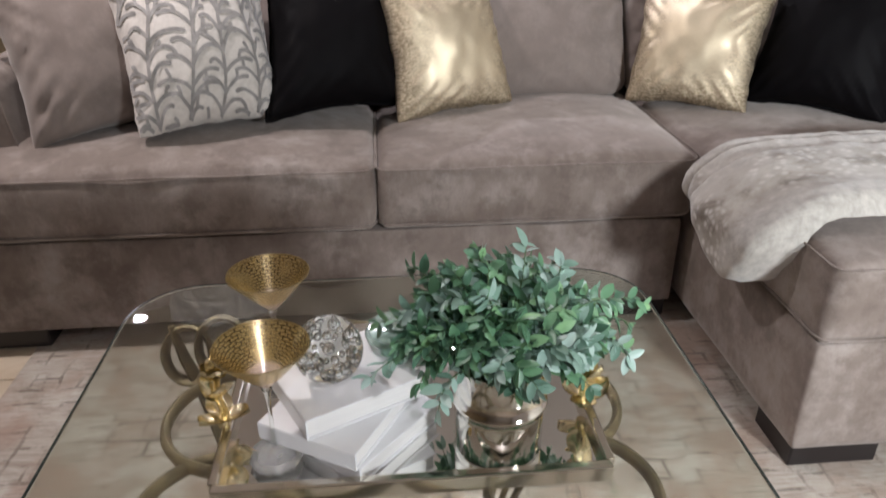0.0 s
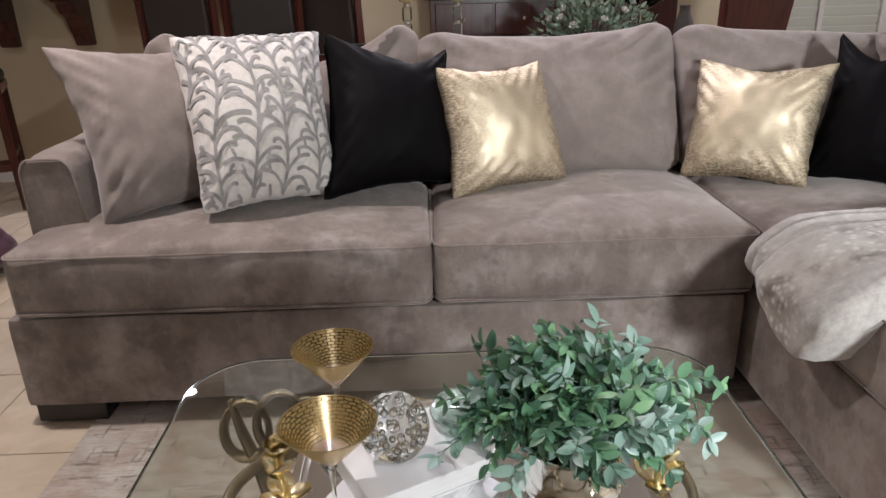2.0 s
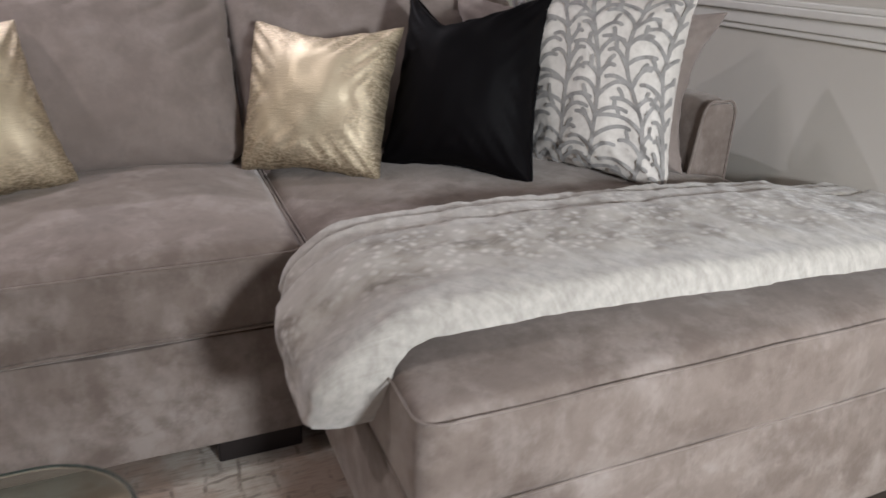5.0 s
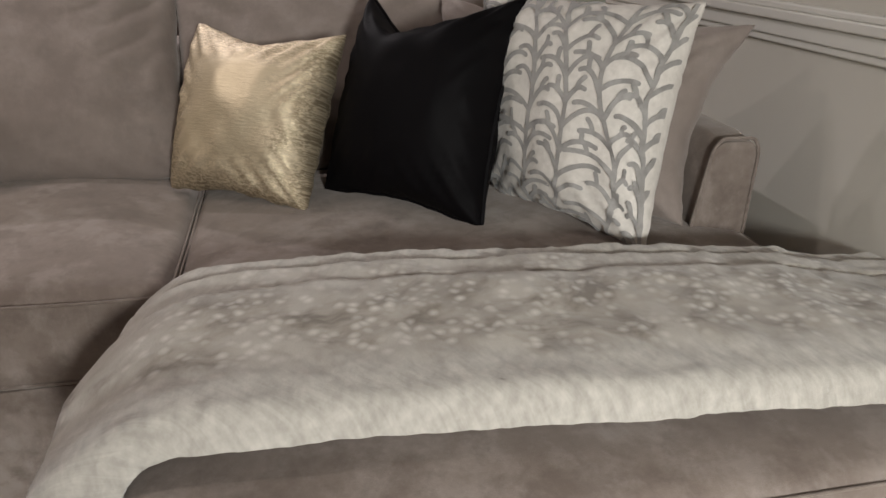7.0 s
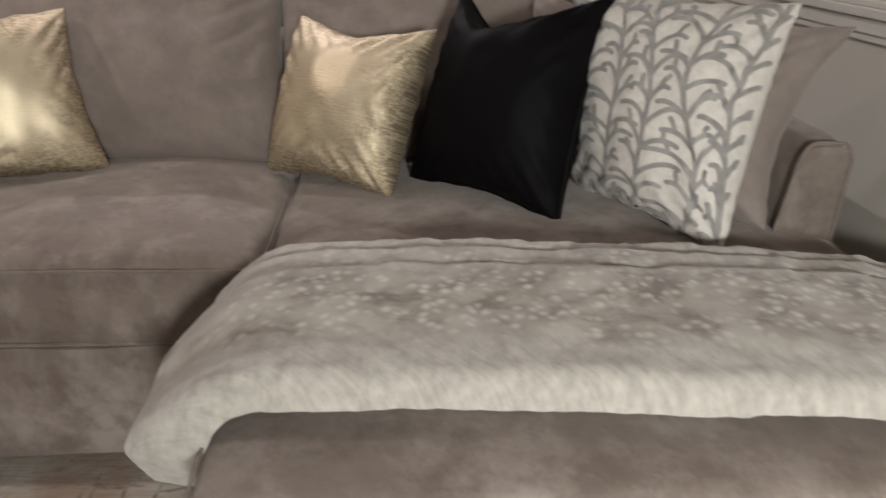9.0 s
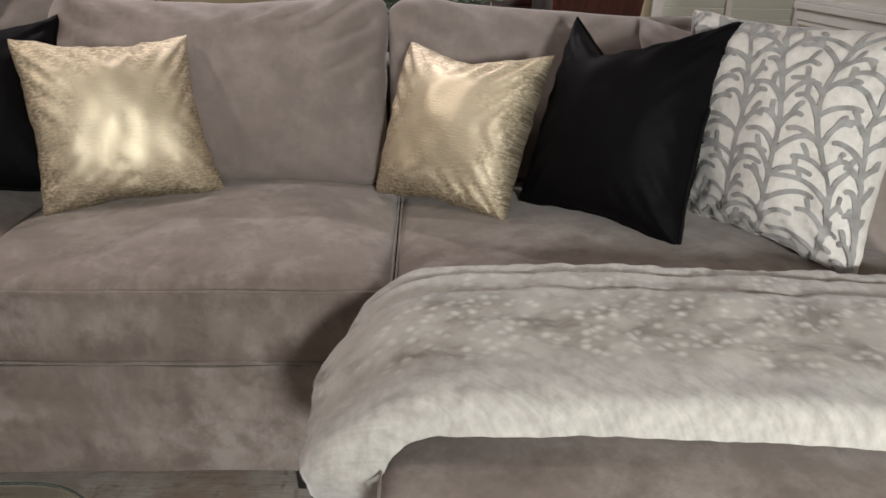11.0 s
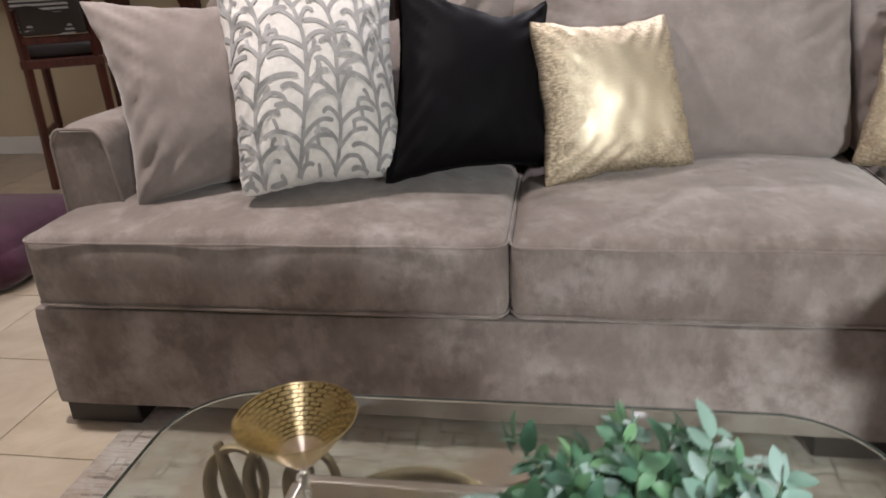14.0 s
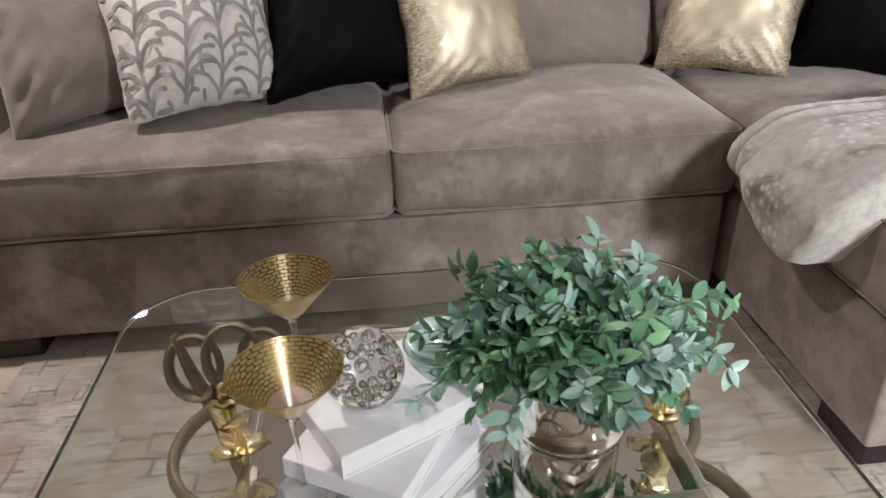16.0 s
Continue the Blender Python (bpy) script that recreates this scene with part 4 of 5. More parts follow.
def rose_handle(x, y, turn):
    """An upright gilt rose with leaves, fixed to the tray's end."""
    place = pose(x, y, TOP + 0.026, 0, 0, turn) @ Matrix.Diagonal((1.3, 1.3, 1.08, 1))

    def finished(bm, name, label=""):
        bmesh.ops.recalc_face_normals(bm, faces=bm.faces)
        bmesh.ops.transform(bm, matrix=place, verts=bm.verts)
        return under(tray, part(name, bm, GOLD, None, label))

    handle = finished(tube([(0, 0, 0), (0.003, 0, 0.03), (-0.002, 0, 0.06), (0, 0, 0.092)], [0.007, 0.005, 0.005, 0.008], 8), "rose_handle", "gilt rose handle")
    head = bmesh.new()
    for ring, (count, z, length, tip) in enumerate(((6, 0.082, 0.026, 35), (5, 0.088, 0.024, 60), (4, 0.093, 0.020, 78))):
        for k in range(count):
            m = Matrix.Translation((0, 0, z)) @ Matrix.Rotation(2 * math.pi * k / count + ring * 0.5, 4, "Z") @ Matrix.Rotation(radians(tip), 4, "X")
            petal_into(head, m, length, 0.013, 0.006)
    pieces = [finished(head, "rose_head")]
    for z, ang, tip in ((0.012, 0, 12), (0.012, 130, 15), (0.014, 235, 10), (0.045, 60, 42), (0.050, 200, 38)):
        m = Matrix.Translation((0, 0, z)) @ Matrix.Rotation(radians(ang), 4, "Z") @ Matrix.Rotation(radians(tip), 4, "X")
        bm = bmesh.new()
        petal_into(bm, m, 0.040, 0.016, 0.010)
        pieces.append(finished(bm, "leaf"))
    for ob in pieces:
        ob.parent = handle
        ob.matrix_parent_inverse = Matrix.Identity(4)
    return handle


rose_handle(-0.238, -0.985, 20)
rose_handle(0.330, -0.990, 160)


def book(x, y, z, turn, w, d, h, label):
    ob = thing("book", x, y, z, label, "book", "stacked books")
    ob.matrix_world = pose(x, y, z, 0, 0, turn)
    for name, bm, mat in (
        ("cover", box_into(box_into(box(0, w, 0, d, 0, 0.003, 0.001, 1), 0, w, 0, d, h - 0.003, h, 0.001, 1), 0, 0.003, 0, d, 0.0031, h - 0.0031), WHITE_GLOSS),
        ("page_block", box(0.0032, w - 0.004, 0.004, d - 0.004, 0.0032, h - 0.0032), PAPER),
    ):
        part(name, bm, mat, ob, smooth=False)
    return ob


book(-0.024, -1.120, TZ + 0.001, 47.8, 0.183, 0.165, 0.032, "white hardback book at the bottom of the stack")
book(-0.0285, -1.124, TZ + 0.0335, 60.5, 0.205, 0.166, 0.030, "glossy white hardback book in the middle of the stack")
book(-0.096, -1.091, TZ + 0.064, 27.4, 0.213, 0.162, 0.036, "glossy white hardback book on top of the stack")
BOOK_TOP = TZ + 0.1005

orb = thing("glass_orb", -0.0655, -0.995, BOOK_TOP, "clear crystal ball covered with glass bubbles", "ornament")
ball = bmesh.new()
bmesh.ops.create_uvsphere(ball, u_segments=48, v_segments=32, radius=0.0515)
bmesh.ops.translate(ball, vec=(0, 0, 0.052), verts=ball.verts)
part("ball", ball, GLASS, orb)
for k in range(96):
    zz = 1 - 2 * (k + 0.5) / 96
    a = k * 2.399963
    r = math.sqrt(1 - zz * zz)
    bub, deep = bmesh.new(), (0.044, 0.041, 0.027)[k % 3]
    bmesh.ops.create_icosphere(bub, subdivisions=2, radius=0.0038 + 0.0024 * ((k * 7) % 5) / 4)
    bmesh.ops.translate(bub, vec=(deep * r * math.cos(a), deep * r * math.sin(a), 0.052 + deep * zz), verts=bub.verts)
    part("bubble", bub, AIR, orb)

dish = thing("glass_votive", 0.040, -0.915, BOOK_TOP, "round pale green glass dish on the books", "dish")
PALE_GLASS = material("pale_green_glass", (0.78, 0.93, 0.87), 0.08, Transmission_Weight=0.85, IOR=1.4)
part("bowl", lathe([(0.001, 0.004), (0.040, 0.004), (0.047, 0.010), (0.052, 0.024), (0.0545, 0.024), (0.050, 0.008), (0.043, 0.001), (0.001, 0.001)]), PALE_GLASS, dish)
part("saucer", lathe([(0.001, 0.0255), (0.030, 0.0255), (0.048, 0.030), (0.0495, 0.034), (0.0475, 0.034), (0.030, 0.029), (0.001, 0.0285)]), PALE_GLASS, dish)


def martini(x, y, z, turn):
    """Gilded cone on a clear stem over a crystal foot."""
    ob = thing("martini_glass", x, y, z, "martini glass with gilded snakeskin bowl and crystal foot", "glass", "martini glasses")
    outer = [(0.004 + 0.0625 * (k / 12) ** 0.92, 0.136 + 0.070 * k / 12) for k in range(13)]
    inner = [(max(0.001, r - 0.0016), h + 0.0012) for r, h in reversed(outer)]
    part("bowl", lathe(outer + inner, 64, uv=True), GILT, ob, "gilded bowl")
    part("stem", lathe([(0.001, 0.03), (0.0045, 0.03), (0.0032, 0.06), (0.003, 0.105), (0.0045, 0.126), (0.008, 0.135), (0.003, 0.1415), (0.001, 0.142)], 20), GLASS, ob, "clear glass stem")
    foot = lathe([(0.001, 0.0005), (0.024, 0.0005), (0.040, 0.009), (0.035, 0.021), (0.019, 0.028), (0.006, 0.032), (0.001, 0.032)], 9)
    for k, v in enumerate(foot.verts):
        if v.co.z > 0.002:
            v.co += 0.003 * Vector((noise.noise(v.co * 90), noise.noise(v.co * 70 + Vector((3, 1, 2))), 0.3 * noise.noise(v.co * 80)))
    part("foot", foot, CRYSTAL, ob, "faceted crystal foot", smooth=False)
    ob.matrix_world = pose(x, y, z, 0, 0, turn)
    return ob


martini(-0.149, -1.056, TZ + 0.0005, 0)
martini(-0.1665, -0.849, TZ + 0.0005, 75)

# ---- potted plant ----
PX, PY = 0.184, -1.041
vase = thing("potted_plant", PX, PY, TZ, "bushy artificial greenery in a polished metal pot", "plant")
prof = [(0.001, 0.0005), (0.067, 0.0005), (0.070, 0.004), (0.0705, 0.07), (0.0705, 0.080), (0.074, 0.083), (0.0755, 0.087), (0.074, 0.091), (0.071, 0.094), (0.0715, 0.150), (0.0745, 0.156), (0.0725, 0.158), (0.068, 0.150), (0.067, 0.130), (0.001, 0.130)]
part("pot", lathe([(r * 0.945, h) for r, h in prof], 64), CHROME, vase, "polished nickel pot with a raised band")



def leaf_cloth(name, stops, frost):
    m = material(name, stops[1][1], 0.40, Specular_IOR_Level=0.5)
    o = m.node_tree.nodes.new("ShaderNodeObjectInfo")
    g = m.node_tree.nodes.new("ShaderNodeNewGeometry")
    pick = maths(m, "FRACT", maths(m, "ADD", o.outputs["Random"], g.outputs["Random Per Island"]))
    vein = noise_tex(m, coords(m), 110.0, 3.0)
    wire(m, mixed(m, maths(m, "MULTIPLY", vein, 0.3), ramp(m, pick, stops), frost), "Base Color")
    return m


LEAF = leaf_cloth("leaf_green", ((0.0, (0.035, 0.105, 0.062)), (0.35, (0.070, 0.190, 0.092)), (0.7, (0.130, 0.300, 0.150)), (1.0, (0.23, 0.44, 0.19))), (0.26, 0.38, 0.30))
LEAF_FROST = leaf_cloth("leaf_frosted_green", ((0.0, (0.10, 0.22, 0.15)), (0.35, (0.20, 0.34, 0.26)), (0.7, (0.30, 0.45, 0.38)), (1.0, (0.42, 0.55, 0.49))), (0.42, 0.53, 0.48))
STEM = material("leaf_stem", (0.07, 0.13, 0.05), 0.6)


def leaf_into(bm, m, length, width):
    """A folded, pointed oval leaf with a drooping tip."""
    rows = []
    n = 6
    for i in range(n + 1):
        t = i / n
        w = width * (math.sin(math.pi * (0.05 + 0.95 * t) ** 0.92)) ** 0.72 if 0 < i < n else (0.0012 if i == 0 else 0.0)
        droop = -0.22 * length * t * t
        mid = bm.verts.new(m @ Vector((0, t * length, droop - 0.10 * w)))
        if i == n:
            rows.append((mid, mid, mid))
        else:
            rows.append((bm.verts.new(m @ Vector((-w, t * length, droop + 0.22 * w))), mid, bm.verts.new(m @ Vector((w, t * length, droop + 0.22 * w)))))
    for a, b in zip(rows, rows[1:]):
        for s in (0, 1):
            f = [a[s], a[s + 1], b[s + 1], b[s]]
            f = [v for k, v in enumerate(f) if v not in f[:k]]
            bm.faces.new(f)


leaf_meshes = {}
for mat in (LEAF, LEAF_FROST):
    for length, width in ((0.028, 0.0068), (0.031, 0.0078), (0.024, 0.0066)):
        bm = bmesh.new()
        leaf_into(bm, Matrix.Identity(4), length, width)
        mesh = bpy.data.meshes.new("leaf")
        bm.to_mesh(mesh)
        bm.free()
        mesh.materials.append(mat)
        mesh.polygons.foreach_set("use_smooth", [True] * len(mesh.polygons))
        leaf_meshes.setdefault(mat, []).append(mesh)

rng = random.Random(12)
rest, stems = {LEAF: bmesh.new(), LEAF_FROST: bmesh.new()}, bmesh.new()
made_leaves = 0
sprigs = []
for k in range(190):
    a = k * 2.399963 + rng.uniform(-0.4, 0.4)
    e = math.asin(min(1, 0.02 + 0.98 * ((k + 0.5) / 190) ** 0.9)) - 0.38
    if math.sin(a) < -0.3:
        e = max(e, rng.uniform(0.12, 0.45))
    sprigs.append((a, e, rng.uniform(0.09, 0.152) * (1.0 if e > 0.5 else 1.08)))
for wx, wz, reach in ((0.25, 0.08, 0.215), (0.1, 0.0, 0.20), (2.8, 0.0, 0.20), (3.3, -0.2, 0.20), (2.4, 0.35, 0.19), (-0.5, 0.1, 0.17), (-2.3, -0.12, 0.17), (-0.9, -0.15, 0.15), (-1.35, -0.40, 0.11)):
    sprigs.append((wx, wz, reach))
for a, e, reach in sprigs:
    out = Vector((math.cos(a) * math.cos(e), math.sin(a) * math.cos(e), 0.86 * math.sin(e)))
    root = Vector((PX + 0.03 * math.cos(a), PY + 0.03 * math.sin(a), TZ + 0.145))
    tip = Vector((PX + 0.012, PY + 0.025, TZ + 0.178)) + out * reach
    tip += Vector((rng.uniform(-0.012, 0.012), rng.uniform(-0.012, 0.012), rng.uniform(-0.012, 0.006)))
    bend = root.lerp(tip, 0.62) + Vector((rng.uniform(-0.03, 0.03), rng.uniform(-0.03, 0.03), rng.uniform(0.045, 0.085)))
    path = [root * (1 - t) ** 2 + bend * (2 * t * (1 - t)) + tip * t ** 2 for t in [i / 11 for i in range(12)]]
    tube_into(stems, path, [0.0016 - 0.0009 * i / 11 for i in range(12)], 5)
    kind = LEAF_FROST if rng.random() < 0.35 else LEAF
    roll = rng.uniform(-0.5, 0.5)
    for i in range(4, 12):
        d = (path[i] - path[i - 1]).normalized()
        flat_side = d.cross(Vector((0, 0, 1)))
        if flat_side.length < 0.1:
            flat_side = Vector((1, 0, 0))
        flat_side = (Matrix.Rotation(roll + (1.2 if i % 2 else 0.0), 3, d) @ flat_side).normalized()
        for s in (-1, 1) if i < 11 else (-1, 0, 1):
            if rng.random() < 0.06:
                continue
            open_by = radians(rng.uniform(38, 72)) if s else 0.0
            ydir = (d * math.cos(open_by) + flat_side * (s * math.sin(open_by)) + Vector((rng.gauss(0, 0.16), rng.gauss(0, 0.16), rng.gauss(-0.10, 0.18)))).normalized()
            face = (flat_side.cross(d) + Vector((rng.gauss(0, 0.35), rng.gauss(0, 0.35), rng.gauss(0.25, 0.2))))
            if face.dot(Vector((0, -0.4, 1))) < 0:
                face = -face
            zdir = (face - ydir * face.dot(ydir)).normalized()
            xdir = ydir.cross(zdir)
            m = Matrix.Translation(path[i]) @ Matrix((xdir, ydir, zdir)).transposed().to_4x4()
            size = rng.uniform(0.72, 1.22) * (1.0 if i < 10 else 0.85)
            if out.y < 0.30 and i >= 7 and made_leaves < 300:
                ob = new("leaf", leaf_meshes[kind][made_leaves % 3])
                ob.parent = vase
                ob.matrix_basis = Matrix.Translation(-vase.location) @ m @ Matrix.Diagonal((size, size, size, 1))
                made_leaves += 1
            else:
                leaf_into(rest[kind], m, 0.028 * size, 0.0069 * size)
tagged(under(vase, part("foliage", rest[LEAF], LEAF, None, "dense small green leaves")), kind="stuff")
tagged(under(vase, part("foliage", rest[LEAF_FROST], LEAF_FROST, None, "frosted blue-green leaves")), kind="stuff")
tagged(under(vase, part("twig", stems, STEM)), kind="stuff")

# ---- dining room and bar behind the sofa ----
wall("wall_north", -5.1, 4.52, 4.3, 4.42, FZ, 2.72, CREAM_PAINT, "cream painted back wall of the dining area")

bar = thing("breakfast_bar", -2.7, 3.05, 0, "cream breakfast bar with dark wood top and corbels", "bar", "", "structure")
under(bar, part("half_wall", box(-4.98, -0.48, 3.0, 3.14, FZ, 1.19), CREAM_PAINT, smooth=False))
under(bar, part("counter", box(-4.98, -0.42, 2.62, 3.35, 1.192, 1.24, 0.012, 3), RED_WOOD, None, "dark mahogany bar top", smooth=False))
under(bar, part("baseboard", box(-4.98, -0.48, 2.985, 2.999, FZ, 0.10, 0.004, 1), WHITE_PAINT, smooth=False))


def corbel(x):
    bm = bmesh.new()
    prof = [(0, 0), (-0.30, 0), (-0.30, -0.045), (-0.24, -0.06), (-0.20, -0.12), (-0.135, -0.15), (-0.11, -0.22), (-0.075, -0.26), (-0.06, -0.32), (0, -0.32)]
    low = bm.faces.new([bm.verts.new((x - 0.055, 2.999 + y, 1.19 + z)) for y, z in prof])
    up = bmesh.ops.extrude_face_region(bm, geom=[low])
    bmesh.ops.translate(bm, vec=(0.11, 0, 0), verts=[v for v in up["geom"] if isinstance(v, bmesh.types.BMVert)])
    bmesh.ops.recalc_face_normals(bm, faces=bm.faces)
    bmesh.ops.bevel(bm, geom=list(bm.edges), offset=0.006, segments=2, affect="EDGES")
    under(bar, part("corbel", bm, RED_WOOD, None, "carved mahogany corbel", smooth=False))


for x in (-3.62, -3.14, -2.66, -2.18):
    corbel(x)


def bar_stool(x, y, turn):
    """High-backed stool: four legs, stretchers, padded seat and padded back in a wooden frame."""
    ob = thing("bar_stool", x, y, 0, "mahogany bar stool with dark leather seat and back", "stool", "stools at the bar")
    for sx in (-1, 1):
        part("leg", tube([(sx * 0.20, -0.20, 0), (sx * 0.19, -0.19, 0.35), (sx * 0.185, -0.185, 0.72)], [0.022, 0.024, 0.026], 4), RED_WOOD, ob, smooth=False)
        part("leg", tube([(sx * 0.20, 0.19, 0), (sx * 0.19, 0.18, 0.35), (sx * 0.185, 0.175, 0.72)], [0.020, 0.023, 0.026], 4), RED_WOOD, ob, smooth=False)
        part("post", tube([(sx * 0.185, -0.185, 0.72), (sx * 0.19, -0.20, 0.95), (sx * 0.195, -0.235, 1.30)], [0.027, 0.025, 0.022], 4), RED_WOOD, ob, smooth=False)
        part("stretcher", box(sx * 0.195 - 0.011, sx * 0.195 + 0.011, -0.19, 0.18, 0.30, 0.335, 0.004, 1), RED_WOOD, ob, smooth=False)
    for y0, z in ((-0.205, 0.24), (0.175, 0.20)):
        part("stretcher", box(-0.18, 0.18, y0, y0 + 0.022, z, z + 0.035, 0.004, 1), RED_WOOD, ob, smooth=False)
    part("seat_rail", box(-0.215, 0.215, -0.21, 0.21, 0.685, 0.735, 0.008, 2), RED_WOOD, ob, smooth=False)
    part("seat", slab(-0.21, 0.21, -0.17, 0.22, 0.735, 0.80, 0.025, 0.02, 0.0, 14, 14, 4), DARK_LEATHER, ob, "dark leather seat pad")
    lean = Matrix.Rotation(radians(6), 4, "X")
    part("backrest", box(-0.168, 0.168, -0.245, -0.195, 0.86, 1.24, 0.018, 3, lean), DARK_LEATHER, ob, "dark leather back pad", smooth=False)
    part("top_rail", box(-0.21, 0.21, -0.255, -0.21, 1.245, 1.32, 0.012, 2), RED_WOOD, ob, smooth=False)
    part("lower_rail", box(-0.18, 0.18, -0.21, -0.18, 0.815, 0.855, 0.006, 1), RED_WOOD, ob, smooth=False)
    ob.matrix_world = pose(x, y, FZ, 0, 0, turn)
    return ob


stool = bar_stool(-1.325, 2.42, 0)
for x, y, turn in ((-0.885, 2.42, 4), (-0.45, 2.45, -22), (-2.70, 2.42, 24)):
    copy_thing(stool, pose(x, y, FZ, 0, 0, turn))

towel = bmesh.new()
grid = {}
for i in range(25):
    for j in range(13):
        u, v = i / 24, j / 12
        s = (u - 0.42) * 0.8
        z = 1.335 - abs(s) + 0.02 * math.sin(6 * v)
        y = -0.015 - (0.04 if s < 0 else -0.03) + 0.012 * math.sin(9 * v + 3 * u)
        grid[(i, j)] = towel.verts.new((-0.17 + 0.28 * v, -0.235 + y, z))
for i in range(24):
    for j in range(12):
        towel.faces.new((grid[(i, j)], grid[(i, j + 1)], grid[(i + 1, j + 1)], grid[(i + 1, j)]))
bmesh.ops.solidify(towel, geom=list(towel.faces), thickness=0.005)
STRIPE = material("striped_cotton", (0.5, 0.48, 0.45), 0.9)
_w = STRIPE.node_tree.nodes.new("ShaderNodeTexWave")
_w.bands_direction = "Z"
_w.inputs["Scale"].default_value = 14.0
STRIPE.node_tree.links.new(coords(STRIPE), _w.inputs["Vector"])
wire(STRIPE, ramp(STRIPE, _w.outputs["Fac"], ((0.45, (0.05, 0.045, 0.045)), (0.55, (0.62, 0.60, 0.56)))), "Base Color")
towel_ob = part("dish_towel", towel, STRIPE, None, "black and white striped towel hung over a stool")
tagged(towel_ob, category="towel")
towel_ob.matrix_world = pose(-2.70, 2.42, FZ, 0, 0, 24)

pouf = part("floor_cushion", slab(-2.68, -1.99, 0.74, 1.45, FZ, 0.165, 0.10, 0.05, 0.03, 24, 24, 8, 3.0), velvet("plum_velvet", (0.030, 0.008, 0.016), (0.050, 0.014, 0.028), (0.075, 0.024, 0.045)), None, "dark plum velvet floor cushion on the tiles")
tagged(pouf, category="cushion")

# sofa table with candlesticks behind the sofa
console = thing("console_table", 0.1, 1.17, 0, "narrow dark console table behind the sofa back", "table")
under(console, part("top", box(-0.75, 0.95, 1.03, 1.33, 0.735, 0.765, 0.006, 2), RED_WOOD, smooth=False))
under(console, part("apron", box(-0.70, 0.90, 1.05, 1.31, 0.65, 0.733, 0.004, 1), RED_WOOD, smooth=False))
for x in (-0.68, 0.86):
    for y in (1.07, 1.27):
        under(console, part("leg", tube([(x, y, FZ), (x, y, 0.65)], [0.018, 0.028], 4), RED_WOOD, smooth=False))
CANDLE_GOLD = material("pale_gold_glass", (0.80, 0.70, 0.42), 0.15, 0.5, Transmission_Weight=0.3)


def candlestick(x, y, z):
    ob = thing("candlestick", x, y, z, "tall crystal candlestick with a pale gold cup", "candlestick", "candlesticks on the console")
    part("foot", box(-0.05, 0.05, -0.05, 0.05, 0.0005, 0.018, 0.004, 2), MIRROR, ob, smooth=False)
    for k in range(5):
        z0 = 0.019 + 0.068 * k
        part("crystal", box(-0.019, 0.019, -0.019, 0.019, z0, z0 + 0.060, 0.006, 1), GLASS, ob, "square cut crystal block", smooth=False)
        part("collar", lathe([(0.001, z0 + 0.0602), (0.012, z0 + 0.0602), (0.012, z0 + 0.0678), (0.001, z0 + 0.0678)], 16), CHROME, ob)
    part("cup", lathe([(0.010, 0.360), (0.030, 0.372), (0.046, 0.385), (0.040, 0.392), (0.030, 0.40), (0.030, 0.46), (0.027, 0.46), (0.027, 0.40), (0.008, 0.385)], 28), CANDLE_GOLD, ob, "pale gold glass cup")
    return ob


stick = candlestick(-0.068, 1.17, 0.7655)
copy_thing(stick, pose(0.135, 1.17, 0.7655))
bowl = part("dark_bowl", lathe([(0.001, 0.0005), (0.05, 0.0005), (0.06, 0.012), (0.13, 0.16), (0.136, 0.20), (0.128, 0.198), (0.115, 0.15), (0.05, 0.02), (0.001, 0.016)], 40, -0.26, 1.18, 0.7655), BLACK_WOOD, None, "black bowl on the console behind the sofa")
tagged(bowl, category="bowl")

# mahogany sideboard
hutch = thing("sideboard", 0.95, 4.05, 0, "mahogany sideboard with panelled doors and brass knobs", "cabinet")
under(hutch, part("carcass", box(0.05, 1.95, 3.86, 4.295, 0.08, 1.06, 0.006, 1), RED_WOOD, smooth=False))
under(hutch, part("plinth", box(0.08, 1.92, 3.90, 4.295, FZ, 0.079), RED_WOOD, smooth=False))
under(hutch, part("top", box(0.0, 2.0, 3.82, 4.298, 1.061, 1.10, 0.010, 2), RED_WOOD, smooth=False))
under(hutch, part("hutch_back", box(0.08, 1.92, 4.20, 4.297, 1.101, 2.25, 0.004, 1), RED_WOOD, smooth=False))
for k in range(4):
    x0 = 0.09 + 0.457 * k
    door = under(hutch, part("door", box(x0, x0 + 0.44, 3.838, 3.859, 0.12, 0.78, 0.005, 2), RED_WOOD, smooth=False))
    under(hutch, part("panel", box(x0 + 0.07, x0 + 0.37, 3.828, 3.837, 0.19, 0.71, 0.006, 2), RED_WOOD, smooth=False))
    under(hutch, part("drawer", box(x0, x0 + 0.44, 3.838, 3.859, 0.80, 1.03, 0.005, 2), RED_WOOD, smooth=False))
    for kx, kz in ((x0 + 0.40 - 0.36 * (k % 2), 0.60), (x0 + 0.22, 0.915)):
        knob = lathe([(0.001, 0), (0.006, 0), (0.006, 0.010), (0.014, 0.016), (0.012, 0.026), (0.001, 0.029)], 16)
        bmesh.ops.transform(knob, matrix=pose(kx, 3.837, kz, 90), verts=knob.verts)
        under(hutch, part("knob", knob, TRAY_METAL, None, "brass knob"))

# dining table with flowers
dining = thing("dining_table", 1.6, 2.75, 0, "dark wood dining table laid with an arrangement", "table")
under(dining, part("top", box(0.72, 2.30, 2.35, 3.25, 0.72, 0.765, 0.008, 2), RED_WOOD, smooth=False))
for x in (0.82, 2.20):
    for y in (2.45, 3.15):
        under(dining, part("leg", tube([(x, y, FZ), (x, y, 0.3), (x, y, 0.72)], [0.03, 0.04, 0.05], 10), RED_WOOD))

